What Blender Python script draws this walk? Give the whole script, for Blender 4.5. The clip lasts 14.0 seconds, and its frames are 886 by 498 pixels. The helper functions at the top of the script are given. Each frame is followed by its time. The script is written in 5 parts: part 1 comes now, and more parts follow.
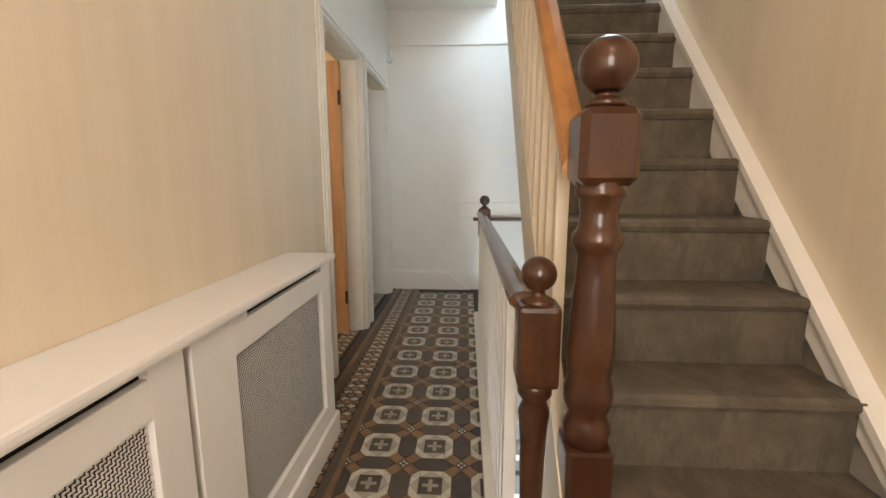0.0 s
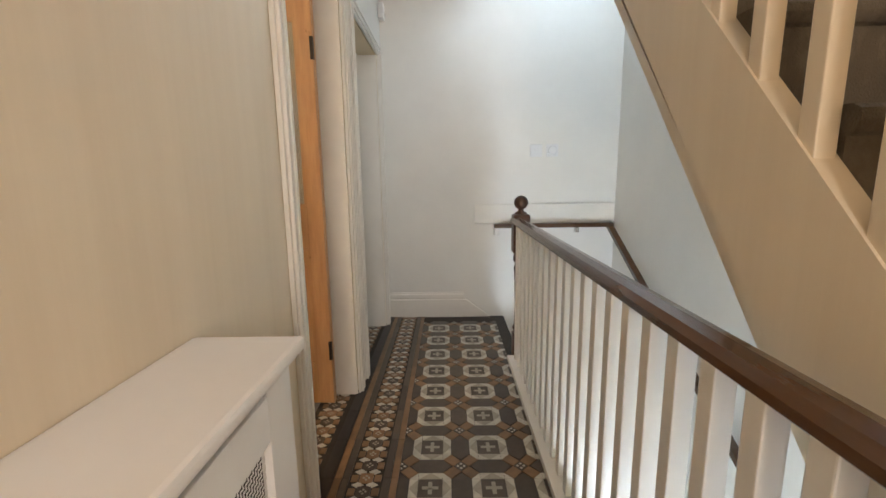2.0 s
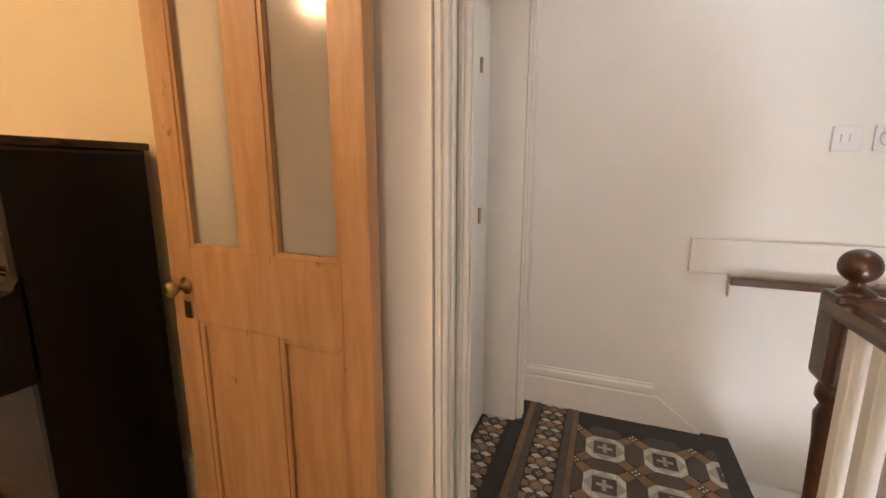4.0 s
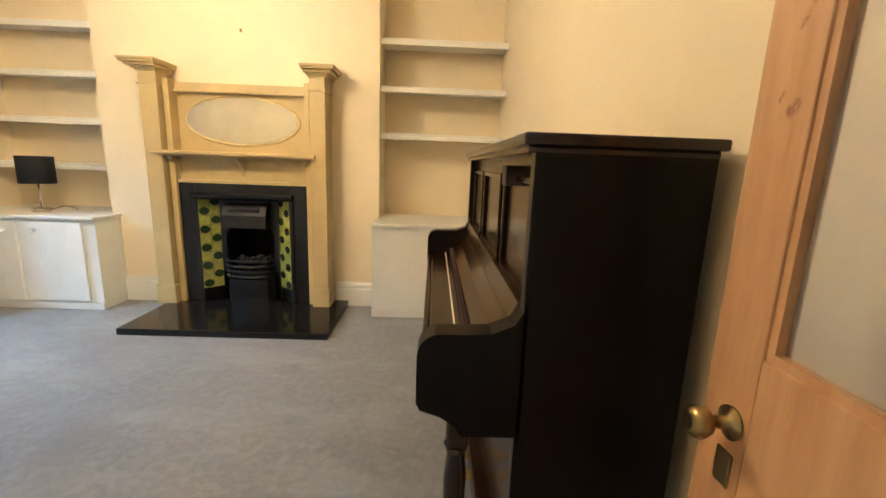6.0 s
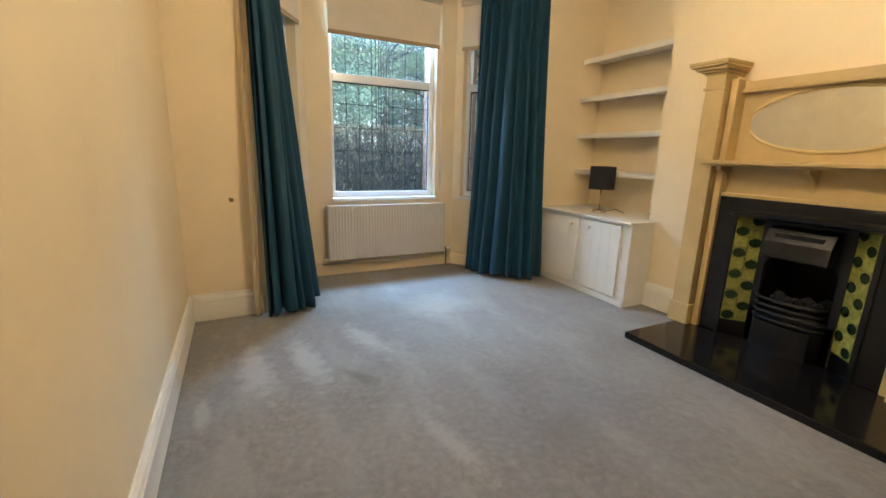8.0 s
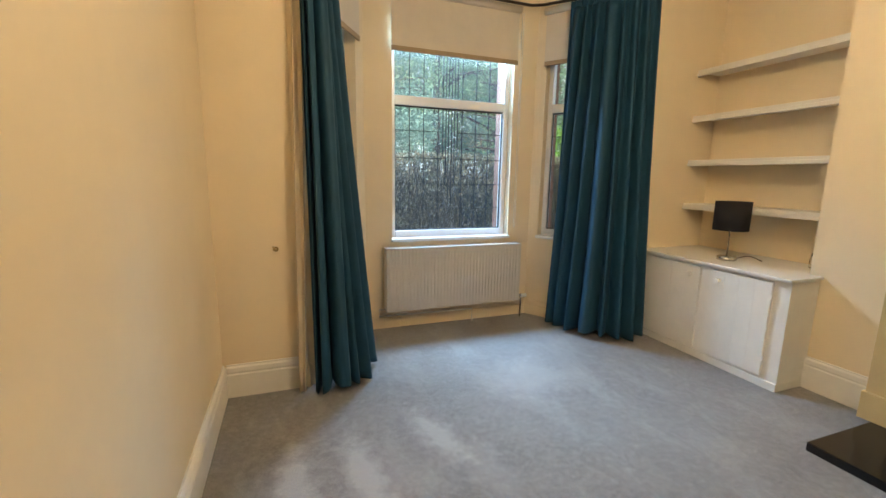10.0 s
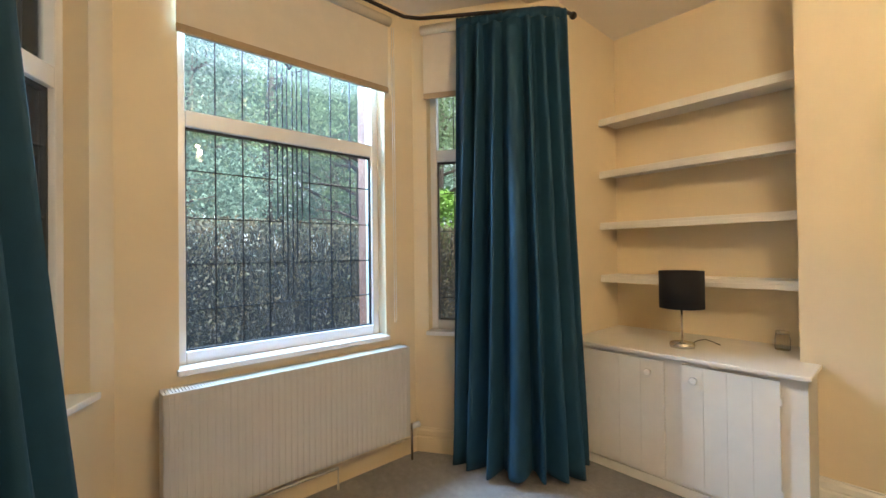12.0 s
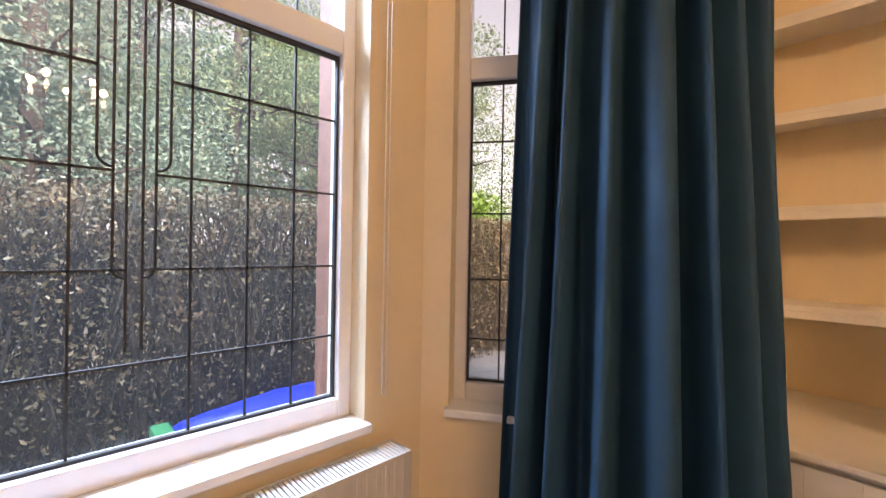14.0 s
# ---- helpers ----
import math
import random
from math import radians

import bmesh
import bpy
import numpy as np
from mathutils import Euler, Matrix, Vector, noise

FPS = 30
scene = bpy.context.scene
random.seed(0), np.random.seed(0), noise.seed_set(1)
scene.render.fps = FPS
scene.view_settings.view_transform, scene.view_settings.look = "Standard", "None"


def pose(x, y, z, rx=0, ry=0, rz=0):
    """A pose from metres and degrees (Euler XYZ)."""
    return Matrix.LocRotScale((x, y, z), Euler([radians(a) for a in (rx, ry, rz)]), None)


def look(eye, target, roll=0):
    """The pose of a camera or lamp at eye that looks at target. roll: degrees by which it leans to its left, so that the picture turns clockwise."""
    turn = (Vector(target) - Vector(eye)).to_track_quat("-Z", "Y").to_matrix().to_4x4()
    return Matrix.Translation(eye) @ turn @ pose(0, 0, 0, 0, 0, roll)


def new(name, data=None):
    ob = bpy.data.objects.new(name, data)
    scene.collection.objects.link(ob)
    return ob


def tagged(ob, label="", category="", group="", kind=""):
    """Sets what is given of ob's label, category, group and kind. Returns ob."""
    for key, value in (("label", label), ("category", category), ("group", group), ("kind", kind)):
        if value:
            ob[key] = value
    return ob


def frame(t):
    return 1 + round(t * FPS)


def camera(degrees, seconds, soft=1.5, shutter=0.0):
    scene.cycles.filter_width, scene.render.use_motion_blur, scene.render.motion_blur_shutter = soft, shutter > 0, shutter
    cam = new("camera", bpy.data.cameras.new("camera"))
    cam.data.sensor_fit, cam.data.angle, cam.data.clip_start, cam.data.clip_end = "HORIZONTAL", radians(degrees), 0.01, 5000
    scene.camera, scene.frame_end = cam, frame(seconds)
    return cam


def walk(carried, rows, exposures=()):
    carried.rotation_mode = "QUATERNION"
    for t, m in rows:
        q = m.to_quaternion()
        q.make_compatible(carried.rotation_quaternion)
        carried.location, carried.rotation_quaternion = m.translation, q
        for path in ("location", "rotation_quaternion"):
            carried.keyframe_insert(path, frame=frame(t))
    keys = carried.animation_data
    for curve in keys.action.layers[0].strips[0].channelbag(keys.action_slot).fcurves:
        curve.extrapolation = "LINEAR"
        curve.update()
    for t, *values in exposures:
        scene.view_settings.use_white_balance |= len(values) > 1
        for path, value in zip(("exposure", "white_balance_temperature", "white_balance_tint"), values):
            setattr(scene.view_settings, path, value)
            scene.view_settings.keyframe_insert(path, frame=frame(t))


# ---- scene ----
cam = camera(93.7, 14.0)
PATH = [
    (0, (0.376, 0.227, 1.193), (0.268, 2.197, 0.864), 0.0),
    (0.5, (0.329, 0.38, 1.178), (0.222, 2.348, 0.835), -0.2),
    (1, (0.246, 0.653, 1.197), (0.154, 2.621, 0.856), -0.5),
    (1.5, (0.167, 0.918, 1.167), (0.104, 2.887, 0.827), -0.8),
    (2, (0.081, 1.251, 1.175), (0.055, 3.222, 0.837), -0.8),
    (2.2, (0.083, 1.361, 1.178), (0.05, 3.331, 0.837), -1.0),
    (4.3, (-0.134, 2.673, 1.253), (-1.094, 4.387, 0.874), 0.6),
    (4.5, (-0.184, 2.752, 1.249), (-1.32, 4.355, 0.874), 1.0),
    (5, (-0.273, 2.868, 1.259), (-1.827, 4.065, 0.868), 1.0),
    (5.5, (-0.446, 2.885, 1.245), (-2.289, 3.555, 0.855), 1.8),
    (6, (-0.633, 2.882, 1.268), (-2.593, 2.934, 0.875), 2.1),
    (6.5, (-0.778, 2.84, 1.283), (-2.648, 2.266, 0.866), 2.2),
    (7, (-0.909, 2.752, 1.313), (-2.509, 1.635, 0.875), 2.2),
    (7.5, (-0.907, 2.691, 1.302), (-2.121, 1.165, 0.856), 2.0),
    (8, (-0.943, 2.625, 1.301), (-1.812, 0.88, 0.855), 1.6),
    (8.5, (-0.962, 2.485, 1.31), (-1.655, 0.658, 0.886), 1.2),
    (8.7, (-0.936, 2.398, 1.323), (-1.603, 0.558, 0.915), 1.2),
    (10.8, (-1.115, 1.36, 1.377), (-1.85, -0.484, 1.141), 0.8),
    (11, (-1.157, 1.216, 1.36), (-1.952, -0.609, 1.168), 0.2),
    (11.5, (-1.258, 0.876, 1.348), (-2.318, -0.819, 1.266), -0.1),
    (12, (-1.464, 0.503, 1.351), (-2.798, -0.987, 1.369), -0.7),
    (12.5, (-1.647, 0.138, 1.396), (-3.221, -1.096, 1.413), -0.8),
    (13, (-1.854, -0.129, 1.399), (-3.552, -1.185, 1.394), -0.6),
    (13.5, (-2.118, -0.414, 1.413), (-3.786, -1.517, 1.38), 0.1),
    (14, (-2.263, -0.658, 1.374), (-3.645, -2.103, 1.366), 1.0),
]
walk(cam, [(t, look(eye, target, roll)) for t, eye, target, roll in PATH],
     exposures=[(0, 1.05, 6500, 13), (1.2, 1.15, 6500, 14), (2.2, 1.05, 6500, 15), (4.3, 1.25, 7600, 28), (5.2, 1.5, 6250, 15), (6.3, 1.45, 5700, 9), (7.2, 0.9, 5950, 10), (8.7, 0.85, 6000, 11), (11, 0.85, 6250, 13), (12.3, 0.85, 6400, 16), (13.0, 0.75, 7300, 35), (14, 0.85, 7600, 38)])

# ---- world and lights ----
world = bpy.data.worlds.new("overcast")
scene.world = world
world.use_nodes = True
wt = world.node_tree
sky = wt.nodes.new("ShaderNodeTexSky")
sky.sky_type = 'NISHITA'
sky.sun_disc = False
haze = wt.nodes.new("ShaderNodeHueSaturation")
haze.inputs["Saturation"].default_value, haze.inputs["Value"].default_value = 0.25, 1.15
sky.sun_elevation = radians(53)
sky.sun_rotation = radians(14)
wt.links.new(sky.outputs[0], haze.inputs["Color"])
wt.links.new(haze.outputs[0], wt.nodes["Background"].inputs[0])
wt.nodes["Background"].inputs[1].default_value = 0.15


def lamp(name, kind, m, energy, colour, size=0.1, size_y=None):
    data = bpy.data.lights.new(name, kind)
    data.energy, data.color = energy, colour
    if kind == 'AREA':
        data.size = size
        if size_y:
            data.shape, data.size_y = 'RECTANGLE', size_y
    elif kind == 'SUN':
        data.angle = size
    else:
        data.shadow_soft_size = size
    ob = new(name, data)
    ob.matrix_world = m
    return ob


lamp("sun", 'SUN', look((5, 20, 28), (0, 0, 0)), 5.0, (1, 0.97, 0.92), radians(15))
# daylight through the bay, the landing window and the front door's fanlight
lamp("bay_daylight", 'AREA', look((-2.42, -3.1, 3.4), (-2.42, 0.8, 0.0)), 300, (0.42, 0.70, 1.0), 1.8, 0.8)
lamp("landing_window_daylight", 'AREA', look((1.50, 3.55, 3.35), (-0.3, 3.6, 0.6)), 24, (0.70, 0.87, 1.0), 1.0, 0.8)
lamp("fanlight_daylight", 'AREA', look((0.35, -1.12, 1.6), (0.3, 3, 1.1)), 21, (1.0, 0.91, 0.80), 0.8, 1.4)
lamp("lower_hall_daylight", 'AREA', look((1.0, 1.05, -1.0), (0.95, 4.4, 0.1)), 34, (0.74, 0.88, 1.0), 0.7, 1.2)
# electric lamps
for k in range(5):
    a = 2 * math.pi * k / 5 + 0.3
    lamp("chandelier_light", 'POINT', pose(-2.38 + 0.22 * math.cos(a), 1.12 + 0.22 * math.sin(a), 2.56), 9.8, (1.0, 0.75, 0.43), 0.025)
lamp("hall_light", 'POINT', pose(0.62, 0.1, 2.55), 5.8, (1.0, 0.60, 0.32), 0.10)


# ---- materials ----
def mat(name, col, rough=0.6, var=0.12, scale=6, bump=0.05, bscale=80, metal=0.0, coat=0.0, col2=None, stretch=(1, 1, 1), random_mix=0.0):
    m = bpy.data.materials.new(name)
    m.use_nodes = True
    nt = m.node_tree
    bsdf = nt.nodes["Principled BSDF"]
    co = nt.nodes.new("ShaderNodeTexCoord")
    mp = nt.nodes.new("ShaderNodeMapping")
    mp.inputs["Scale"].default_value = stretch
    nt.links.new(co.outputs["Object"], mp.inputs[0])
    n1 = nt.nodes.new("ShaderNodeTexNoise")
    n1.inputs["Scale"].default_value = scale
    n1.inputs["Detail"].default_value = 6
    n1.inputs["Roughness"].default_value = 0.65
    nt.links.new(mp.outputs[0], n1.inputs["Vector"])
    ramp = nt.nodes.new("ShaderNodeValToRGB")
    c2 = col2 or tuple(c * (1 - 2.2 * var) for c in col)
    ramp.color_ramp.elements[0].position, ramp.color_ramp.elements[1].position = 0.32, 0.66
    ramp.color_ramp.elements[0].color = (*c2, 1)
    ramp.color_ramp.elements[1].color = (*col, 1)
    nt.links.new(n1.outputs["Fac"], ramp.inputs[0])
    out = ramp.outputs[0]
    if random_mix:
        info = nt.nodes.new("ShaderNodeObjectInfo")
        hsv = nt.nodes.new("ShaderNodeHueSaturation")
        mr = nt.nodes.new("ShaderNodeMapRange")
        mr.inputs[3].default_value, mr.inputs[4].default_value = 1 - random_mix, 1 + random_mix
        nt.links.new(info.outputs["Random"], mr.inputs[0])
        nt.links.new(mr.outputs[0], hsv.inputs["Value"])
        nt.links.new(out, hsv.inputs["Color"])
        out = hsv.outputs[0]
    nt.links.new(out, bsdf.inputs["Base Color"])
    bsdf.inputs["Roughness"].default_value = rough
    bsdf.inputs["Metallic"].default_value = metal
    bsdf.inputs["Coat Weight"].default_value = coat
    if bump:
        n2 = nt.nodes.new("ShaderNodeTexNoise")
        n2.inputs["Scale"].default_value = bscale
        n2.inputs["Detail"].default_value = 4
        nt.links.new(mp.outputs[0], n2.inputs["Vector"])
        b = nt.nodes.new("ShaderNodeBump")
        b.inputs["Strength"].default_value = bump
        b.inputs["Distance"].default_value = 0.01
        nt.links.new(n2.outputs["Fac"], b.inputs["Height"])
        nt.links.new(b.outputs[0], bsdf.inputs["Normal"])
    return m


CREAM = mat("cream_paint", (0.80, 0.68, 0.475), 0.55, 0.03, 1.6, 0.06, 25)
HALLPAINT = mat("hall_cream_paint", (0.76, 0.665, 0.51), 0.35, 0.03, 1.4, 0.06, 14)
WHITEWALL = mat("white_wall_paint", (0.80, 0.79, 0.75), 0.5, 0.03, 1.8, 0.06, 25)
WHITE = mat("white_gloss_paint", (0.80, 0.78, 0.73), 0.32, 0.03, 5, 0.03, 40)
UPVC = mat("white_window_plastic", (0.83, 0.84, 0.85), 0.25, 0.02, 4, 0, 1)
CEIL = mat("ceiling_paint", (0.82, 0.78, 0.70), 0.7, 0.02, 2, 0.03, 40)
CARPET = mat("grey_carpet", (0.212, 0.208, 0.207), 0.95, 0.16, 1.7, 0.55, 420, col2=(0.16, 0.156, 0.155))


def worn_or_lit(m, scale, stretch, lo, hi, colour, amount):
    """Adds patches over a material's colour: wear, blotches, and the hall wall's streaks of light."""
    nt = m.node_tree
    bsdf = nt.nodes["Principled BSDF"]
    src = bsdf.inputs["Base Color"].links[0].from_socket
    co = nt.nodes.new("ShaderNodeTexCoord")
    mp = nt.nodes.new("ShaderNodeMapping")
    mp.inputs["Scale"].default_value = stretch
    mp.inputs["Rotation"].default_value = (0, 0, 0.35)
    nz = nt.nodes.new("ShaderNodeTexNoise")
    nz.inputs["Scale"].default_value = scale
    nz.inputs["Detail"].default_value = 9
    nz.inputs["Roughness"].default_value = 0.7
    ramp = nt.nodes.new("ShaderNodeValToRGB")
    ramp.color_ramp.elements[0].position, ramp.color_ramp.elements[1].position = lo, hi
    ramp.color_ramp.elements[0].color, ramp.color_ramp.elements[1].color = (0, 0, 0, 1), (amount, amount, amount, 1)
    mix = nt.nodes.new("ShaderNodeMixRGB")
    mix.inputs[2].default_value = (*colour, 1)
    nt.links.new(co.outputs["Object"], mp.inputs[0])
    nt.links.new(mp.outputs[0], nz.inputs["Vector"])
    nt.links.new(nz.outputs["Fac"], ramp.inputs[0])
    nt.links.new(ramp.outputs[0], mix.inputs[0])
    nt.links.new(src, mix.inputs[1])
    nt.links.new(mix.outputs[0], bsdf.inputs["Base Color"])


worn_or_lit(CARPET, 1.5, (1.8, 0.7, 1), 0.50, 0.60, (0.30, 0.296, 0.292), 0.5)
worn_or_lit(CARPET, 5.0, (1, 1, 1), 0.56, 0.72, (0.15, 0.14, 0.135), 0.5)
worn_or_lit(CARPET, 26.0, (1, 1, 1), 0.45, 0.70, (0.36, 0.35, 0.34), 0.5)


def scuff_or_sheen(m, centre, size, turn, scale, colour, amount):
    """One place of a given extent on a material: faded and brushed, or paled by window sheen."""
    nt = m.node_tree
    bsdf = nt.nodes["Principled BSDF"]
    src = bsdf.inputs["Base Color"].links[0].from_socket
    co = nt.nodes.new("ShaderNodeTexCoord")
    mp = nt.nodes.new("ShaderNodeMapping")
    mp.vector_type = 'TEXTURE'
    mp.inputs["Location"].default_value = (*centre, 0)
    mp.inputs["Rotation"].default_value = (0, 0, turn)
    mp.inputs["Scale"].default_value = (*size, 1)
    gr = nt.nodes.new("ShaderNodeTexGradient")
    gr.gradient_type = 'QUADRATIC_SPHERE'
    nz = nt.nodes.new("ShaderNodeTexNoise")
    nz.inputs["Scale"].default_value = scale
    nz.inputs["Detail"].default_value = 8
    nz.inputs["Roughness"].default_value = 0.72
    ad = nt.nodes.new("ShaderNodeMath")
    ad.operation = 'MULTIPLY_ADD'
    ad.inputs[1].default_value = 0.75
    ramp = nt.nodes.new("ShaderNodeValToRGB")
    ramp.color_ramp.elements[0].position, ramp.color_ramp.elements[1].position = 0.62, 0.98
    ramp.color_ramp.elements[0].color, ramp.color_ramp.elements[1].color = (0, 0, 0, 1), (amount, amount, amount, 1)
    mix = nt.nodes.new("ShaderNodeMixRGB")
    mix.inputs[2].default_value = (*colour, 1)
    nt.links.new(co.outputs["Object"], mp.inputs[0])
    nt.links.new(mp.outputs[0], gr.inputs[0])
    nt.links.new(co.outputs["Object"], nz.inputs["Vector"])
    nt.links.new(gr.outputs[0], ad.inputs[0])
    nt.links.new(nz.outputs["Fac"], ad.inputs[2])
    nt.links.new(ad.outputs[0], ramp.inputs[0])
    nt.links.new(ramp.outputs[0], mix.inputs[0])
    nt.links.new(src, mix.inputs[1])
    nt.links.new(mix.outputs[0], bsdf.inputs["Base Color"])


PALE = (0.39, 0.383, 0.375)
scuff_or_sheen(CARPET, (-0.96, 0.10), (0.20, 0.80), 0.05, 12, PALE, 0.85)
scuff_or_sheen(CARPET, (-1.27, 0.08), (0.19, 0.75), 0.12, 12, PALE, 0.85)
scuff_or_sheen(CARPET, (-1.68, -0.10), (0.20, 0.60), 0.3, 12, PALE, 0.8)
scuff_or_sheen(CARPET, (-0.70, 0.45), (0.10, 0.35), 0.0, 16, PALE, 0.7)
scuff_or_sheen(CARPET, (-1.75, 1.15), (0.12, 0.60), 0.2, 18, PALE, 0.55)
# Broad pale area before the bay: window sheen put into the carpet colour.
scuff_or_sheen(CARPET, (-2.5, -0.5), (0.9, 0.6), 0.2, 3, PALE, 0.6)
scuff_or_sheen(CARPET, (-1.52, 0.42), (0.10, 0.30), 0.6, 7, (0.12, 0.11, 0.10), 0.7)
scuff_or_sheen(CARPET, (-2.3, 1.3), (0.5, 0.30), 0.3, 6, (0.16, 0.15, 0.14), 0.6)
CARPET.node_tree.nodes["Principled BSDF"].inputs["Sheen Weight"].default_value = 0.25
# Vertical streaks of door-glass light, put into the hall paint's colour.
worn_or_lit(HALLPAINT, 1.3, (1, 3.2, 0.12), 0.42, 0.62, (0.64, 0.545, 0.40), 0.55)
STAIRCARPET = mat("brown_grey_stair_carpet", (0.155, 0.128, 0.092), 0.95, 0.16, 9, 0.6, 300, col2=(0.085, 0.070, 0.05))
PINE = mat("stripped_pine", (0.57, 0.325, 0.155), 0.38, 0.12, 3.2, 0.06, 30, col2=(0.42, 0.215, 0.09), stretch=(7, 7, 0.8))
MAHOG = mat("dark_polished_mahogany", (0.060, 0.022, 0.009), 0.30, 0.15, 5, 0.03, 30, coat=0.25, col2=(0.036, 0.013, 0.006), stretch=(5, 5, 1))
worn_or_lit(PINE, 14, (1, 1, 0.6), 0.66, 0.72, (0.20, 0.075, 0.025), 0.8)
worn_or_lit(MAHOG, 6, (1, 1, 0.5), 0.50, 0.66, (0.12, 0.046, 0.015), 0.6)
worn_or_lit(STAIRCARPET, 7, (2, 1, 0.7), 0.50, 0.58, (0.08, 0.068, 0.052), 0.6)
RAILWOOD = mat("brown_handrail_wood", (0.10, 0.046, 0.020), 0.25, 0.15, 4, 0.03, 30, coat=0.3, stretch=(5, 0.8, 5))
# Stair handrail lit orange by the lamp: that glow is put into the colour.
LITWOOD = mat("lit_handrail_wood", (0.42, 0.19, 0.055), 0.28, 0.12, 4, 0.03, 30, coat=0.3, stretch=(5, 0.8, 5))
PIANO = mat("black_brown_piano_lacquer", (0.018, 0.008, 0.005), 0.2, 0.15, 4, 0.01, 30, coat=0.2, stretch=(1, 1, 5))
PIANORED = mat("mahogany_piano_panel", (0.034, 0.015, 0.007), 0.22, 0.2, 4, 0.01, 30, coat=0.12, stretch=(1, 1, 5))
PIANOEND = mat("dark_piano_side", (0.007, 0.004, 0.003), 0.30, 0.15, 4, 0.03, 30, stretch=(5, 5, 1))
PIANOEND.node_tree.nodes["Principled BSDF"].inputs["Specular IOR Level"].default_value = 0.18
FELT = mat("red_brown_felt", (0.03, 0.008, 0.006), 0.9, 0.1, 20, 0.2, 200)
IVORY = mat("ivory_keys", (0.62, 0.56, 0.42), 0.3, 0.04, 20, 0, 1)
SURROUND = mat("stone_beige_surround_paint", (0.56, 0.425, 0.20), 0.4, 0.08, 3, 0.04, 30)
IRON = mat("black_cast_iron", (0.018, 0.018, 0.020), 0.38, 0.2, 12, 0.12, 60, metal=0.35)
SOOT = mat("sooty_black", (0.008, 0.007, 0.007), 0.9, 0.2, 12, 0.2, 40)
SLATE = mat("black_polished_hearth", (0.012, 0.011, 0.011), 0.14, 0.2, 5, 0.02, 40)
TILEYELLOW = mat("olive_yellow_glaze", (0.36, 0.37, 0.10), 0.12, 0.2, 30, 0.03, 40, random_mix=0.12)
TILEGREEN = mat("dark_green_glaze", (0.020, 0.045, 0.022), 0.12, 0.2, 30, 0.03, 40)
TEAL = mat("teal_curtain_cloth", (0.006, 0.056, 0.105), 0.75, 0.12, 5, 0.12, 350)
LINING = mat("cream_curtain_lining", (0.62, 0.52, 0.36), 0.85, 0.06, 5, 0.1, 200)
RADIATOR = mat("white_radiator_enamel", (0.62, 0.60, 0.55), 0.3, 0.03, 4, 0.01, 40)
COVER = mat("white_cover_paint", (0.80, 0.79, 0.77), 0.4, 0.02, 4, 0.02, 40)
BLIND = mat("cream_blind_cloth", (0.70, 0.63, 0.52), 0.8, 0.03, 6, 0.05, 300)
BLINDEDGE = mat("beige_blind_hem", (0.40, 0.30, 0.19), 0.8, 0.05, 6, 0.05, 300)
CHROME = mat("brushed_steel", (0.60, 0.58, 0.54), 0.25, 0.05, 20, 0, 1, metal=1)
BRASS = mat("aged_brass", (0.45, 0.33, 0.14), 0.3, 0.2, 20, 0.05, 60, metal=1)
BLACK = mat("black_cloth_shade", (0.010, 0.009, 0.011), 0.85, 0.1, 8, 0.1, 300)
DARKMETAL = mat("dark_bronze_metal", (0.045, 0.032, 0.024), 0.45, 0.2, 10, 0.05, 50, metal=0.7)
LEAD = mat("dull_lead", (0.035, 0.036, 0.038), 0.6, 0.1, 20, 0, 1)
SWITCH = mat("white_plastic", (0.78, 0.79, 0.80), 0.3, 0.02, 4, 0, 1)
GAP_SHADE = mat("gap_shade", (0.03, 0.028, 0.026), 0.8, 0.1, 8, 0, 1)
GROUT = mat("dark_grout", (0.045, 0.038, 0.032), 0.8, 0.15, 20, 0.1, 60)
TDARK = mat("dark_brown_tile", (0.088, 0.066, 0.047), 0.36, 0.2, 9, 0.05, 60, random_mix=0.25)
TRUST = mat("rust_brown_tile", (0.23, 0.13, 0.062), 0.36, 0.2, 9, 0.05, 60, random_mix=0.25)
TWHITE = mat("cream_white_tile", (0.60, 0.58, 0.50), 0.34, 0.14, 14, 0.05, 60)
TGREY = mat("grey_buff_tile", (0.40, 0.37, 0.30), 0.36, 0.14, 14, 0.05, 60)
TBLACK = mat("black_tile", (0.016, 0.014, 0.014), 0.4, 0.2, 9, 0.05, 60)
BRICK = mat("red_brick", (0.32, 0.13, 0.085), 0.85, 0.15, 9, 0.2, 60)
EARTH = mat("wet_gravel_ground", (0.17, 0.165, 0.16), 0.9, 0.2, 3, 0.4, 40)
TWIG = mat("brown_hedge_twigs", (0.07, 0.052, 0.036), 0.8, 0.25, 9, 0, 1)
HEDGELEAF = mat("dull_brown_hedge_leaves", (0.34, 0.22, 0.115), 0.6, 0.25, 6, 0, 1, col2=(0.07, 0.075, 0.035))
LEAF = mat("green_leaves", (0.26, 0.38, 0.18), 0.6, 0.25, 1.2, 0, 1, col2=(0.14, 0.23, 0.12))
LIME = mat("bright_green_leaves", (0.22, 0.42, 0.06), 0.5, 0.2, 2, 0, 1)
CONIFER = mat("blue_green_needles", (0.25, 0.38, 0.28), 0.65, 0.25, 1.2, 0, 1, col2=(0.14, 0.23, 0.175))
BARK = mat("grey_bark", (0.13, 0.10, 0.08), 0.9, 0.25, 6, 0.3, 30)
TARP = mat("blue_plastic_sheet", (0.012, 0.045, 0.62), 0.35, 0.1, 5, 0.1, 20)
TARPGREEN = mat("green_plastic_trim", (0.03, 0.33, 0.13), 0.4, 0.1, 5, 0, 1)


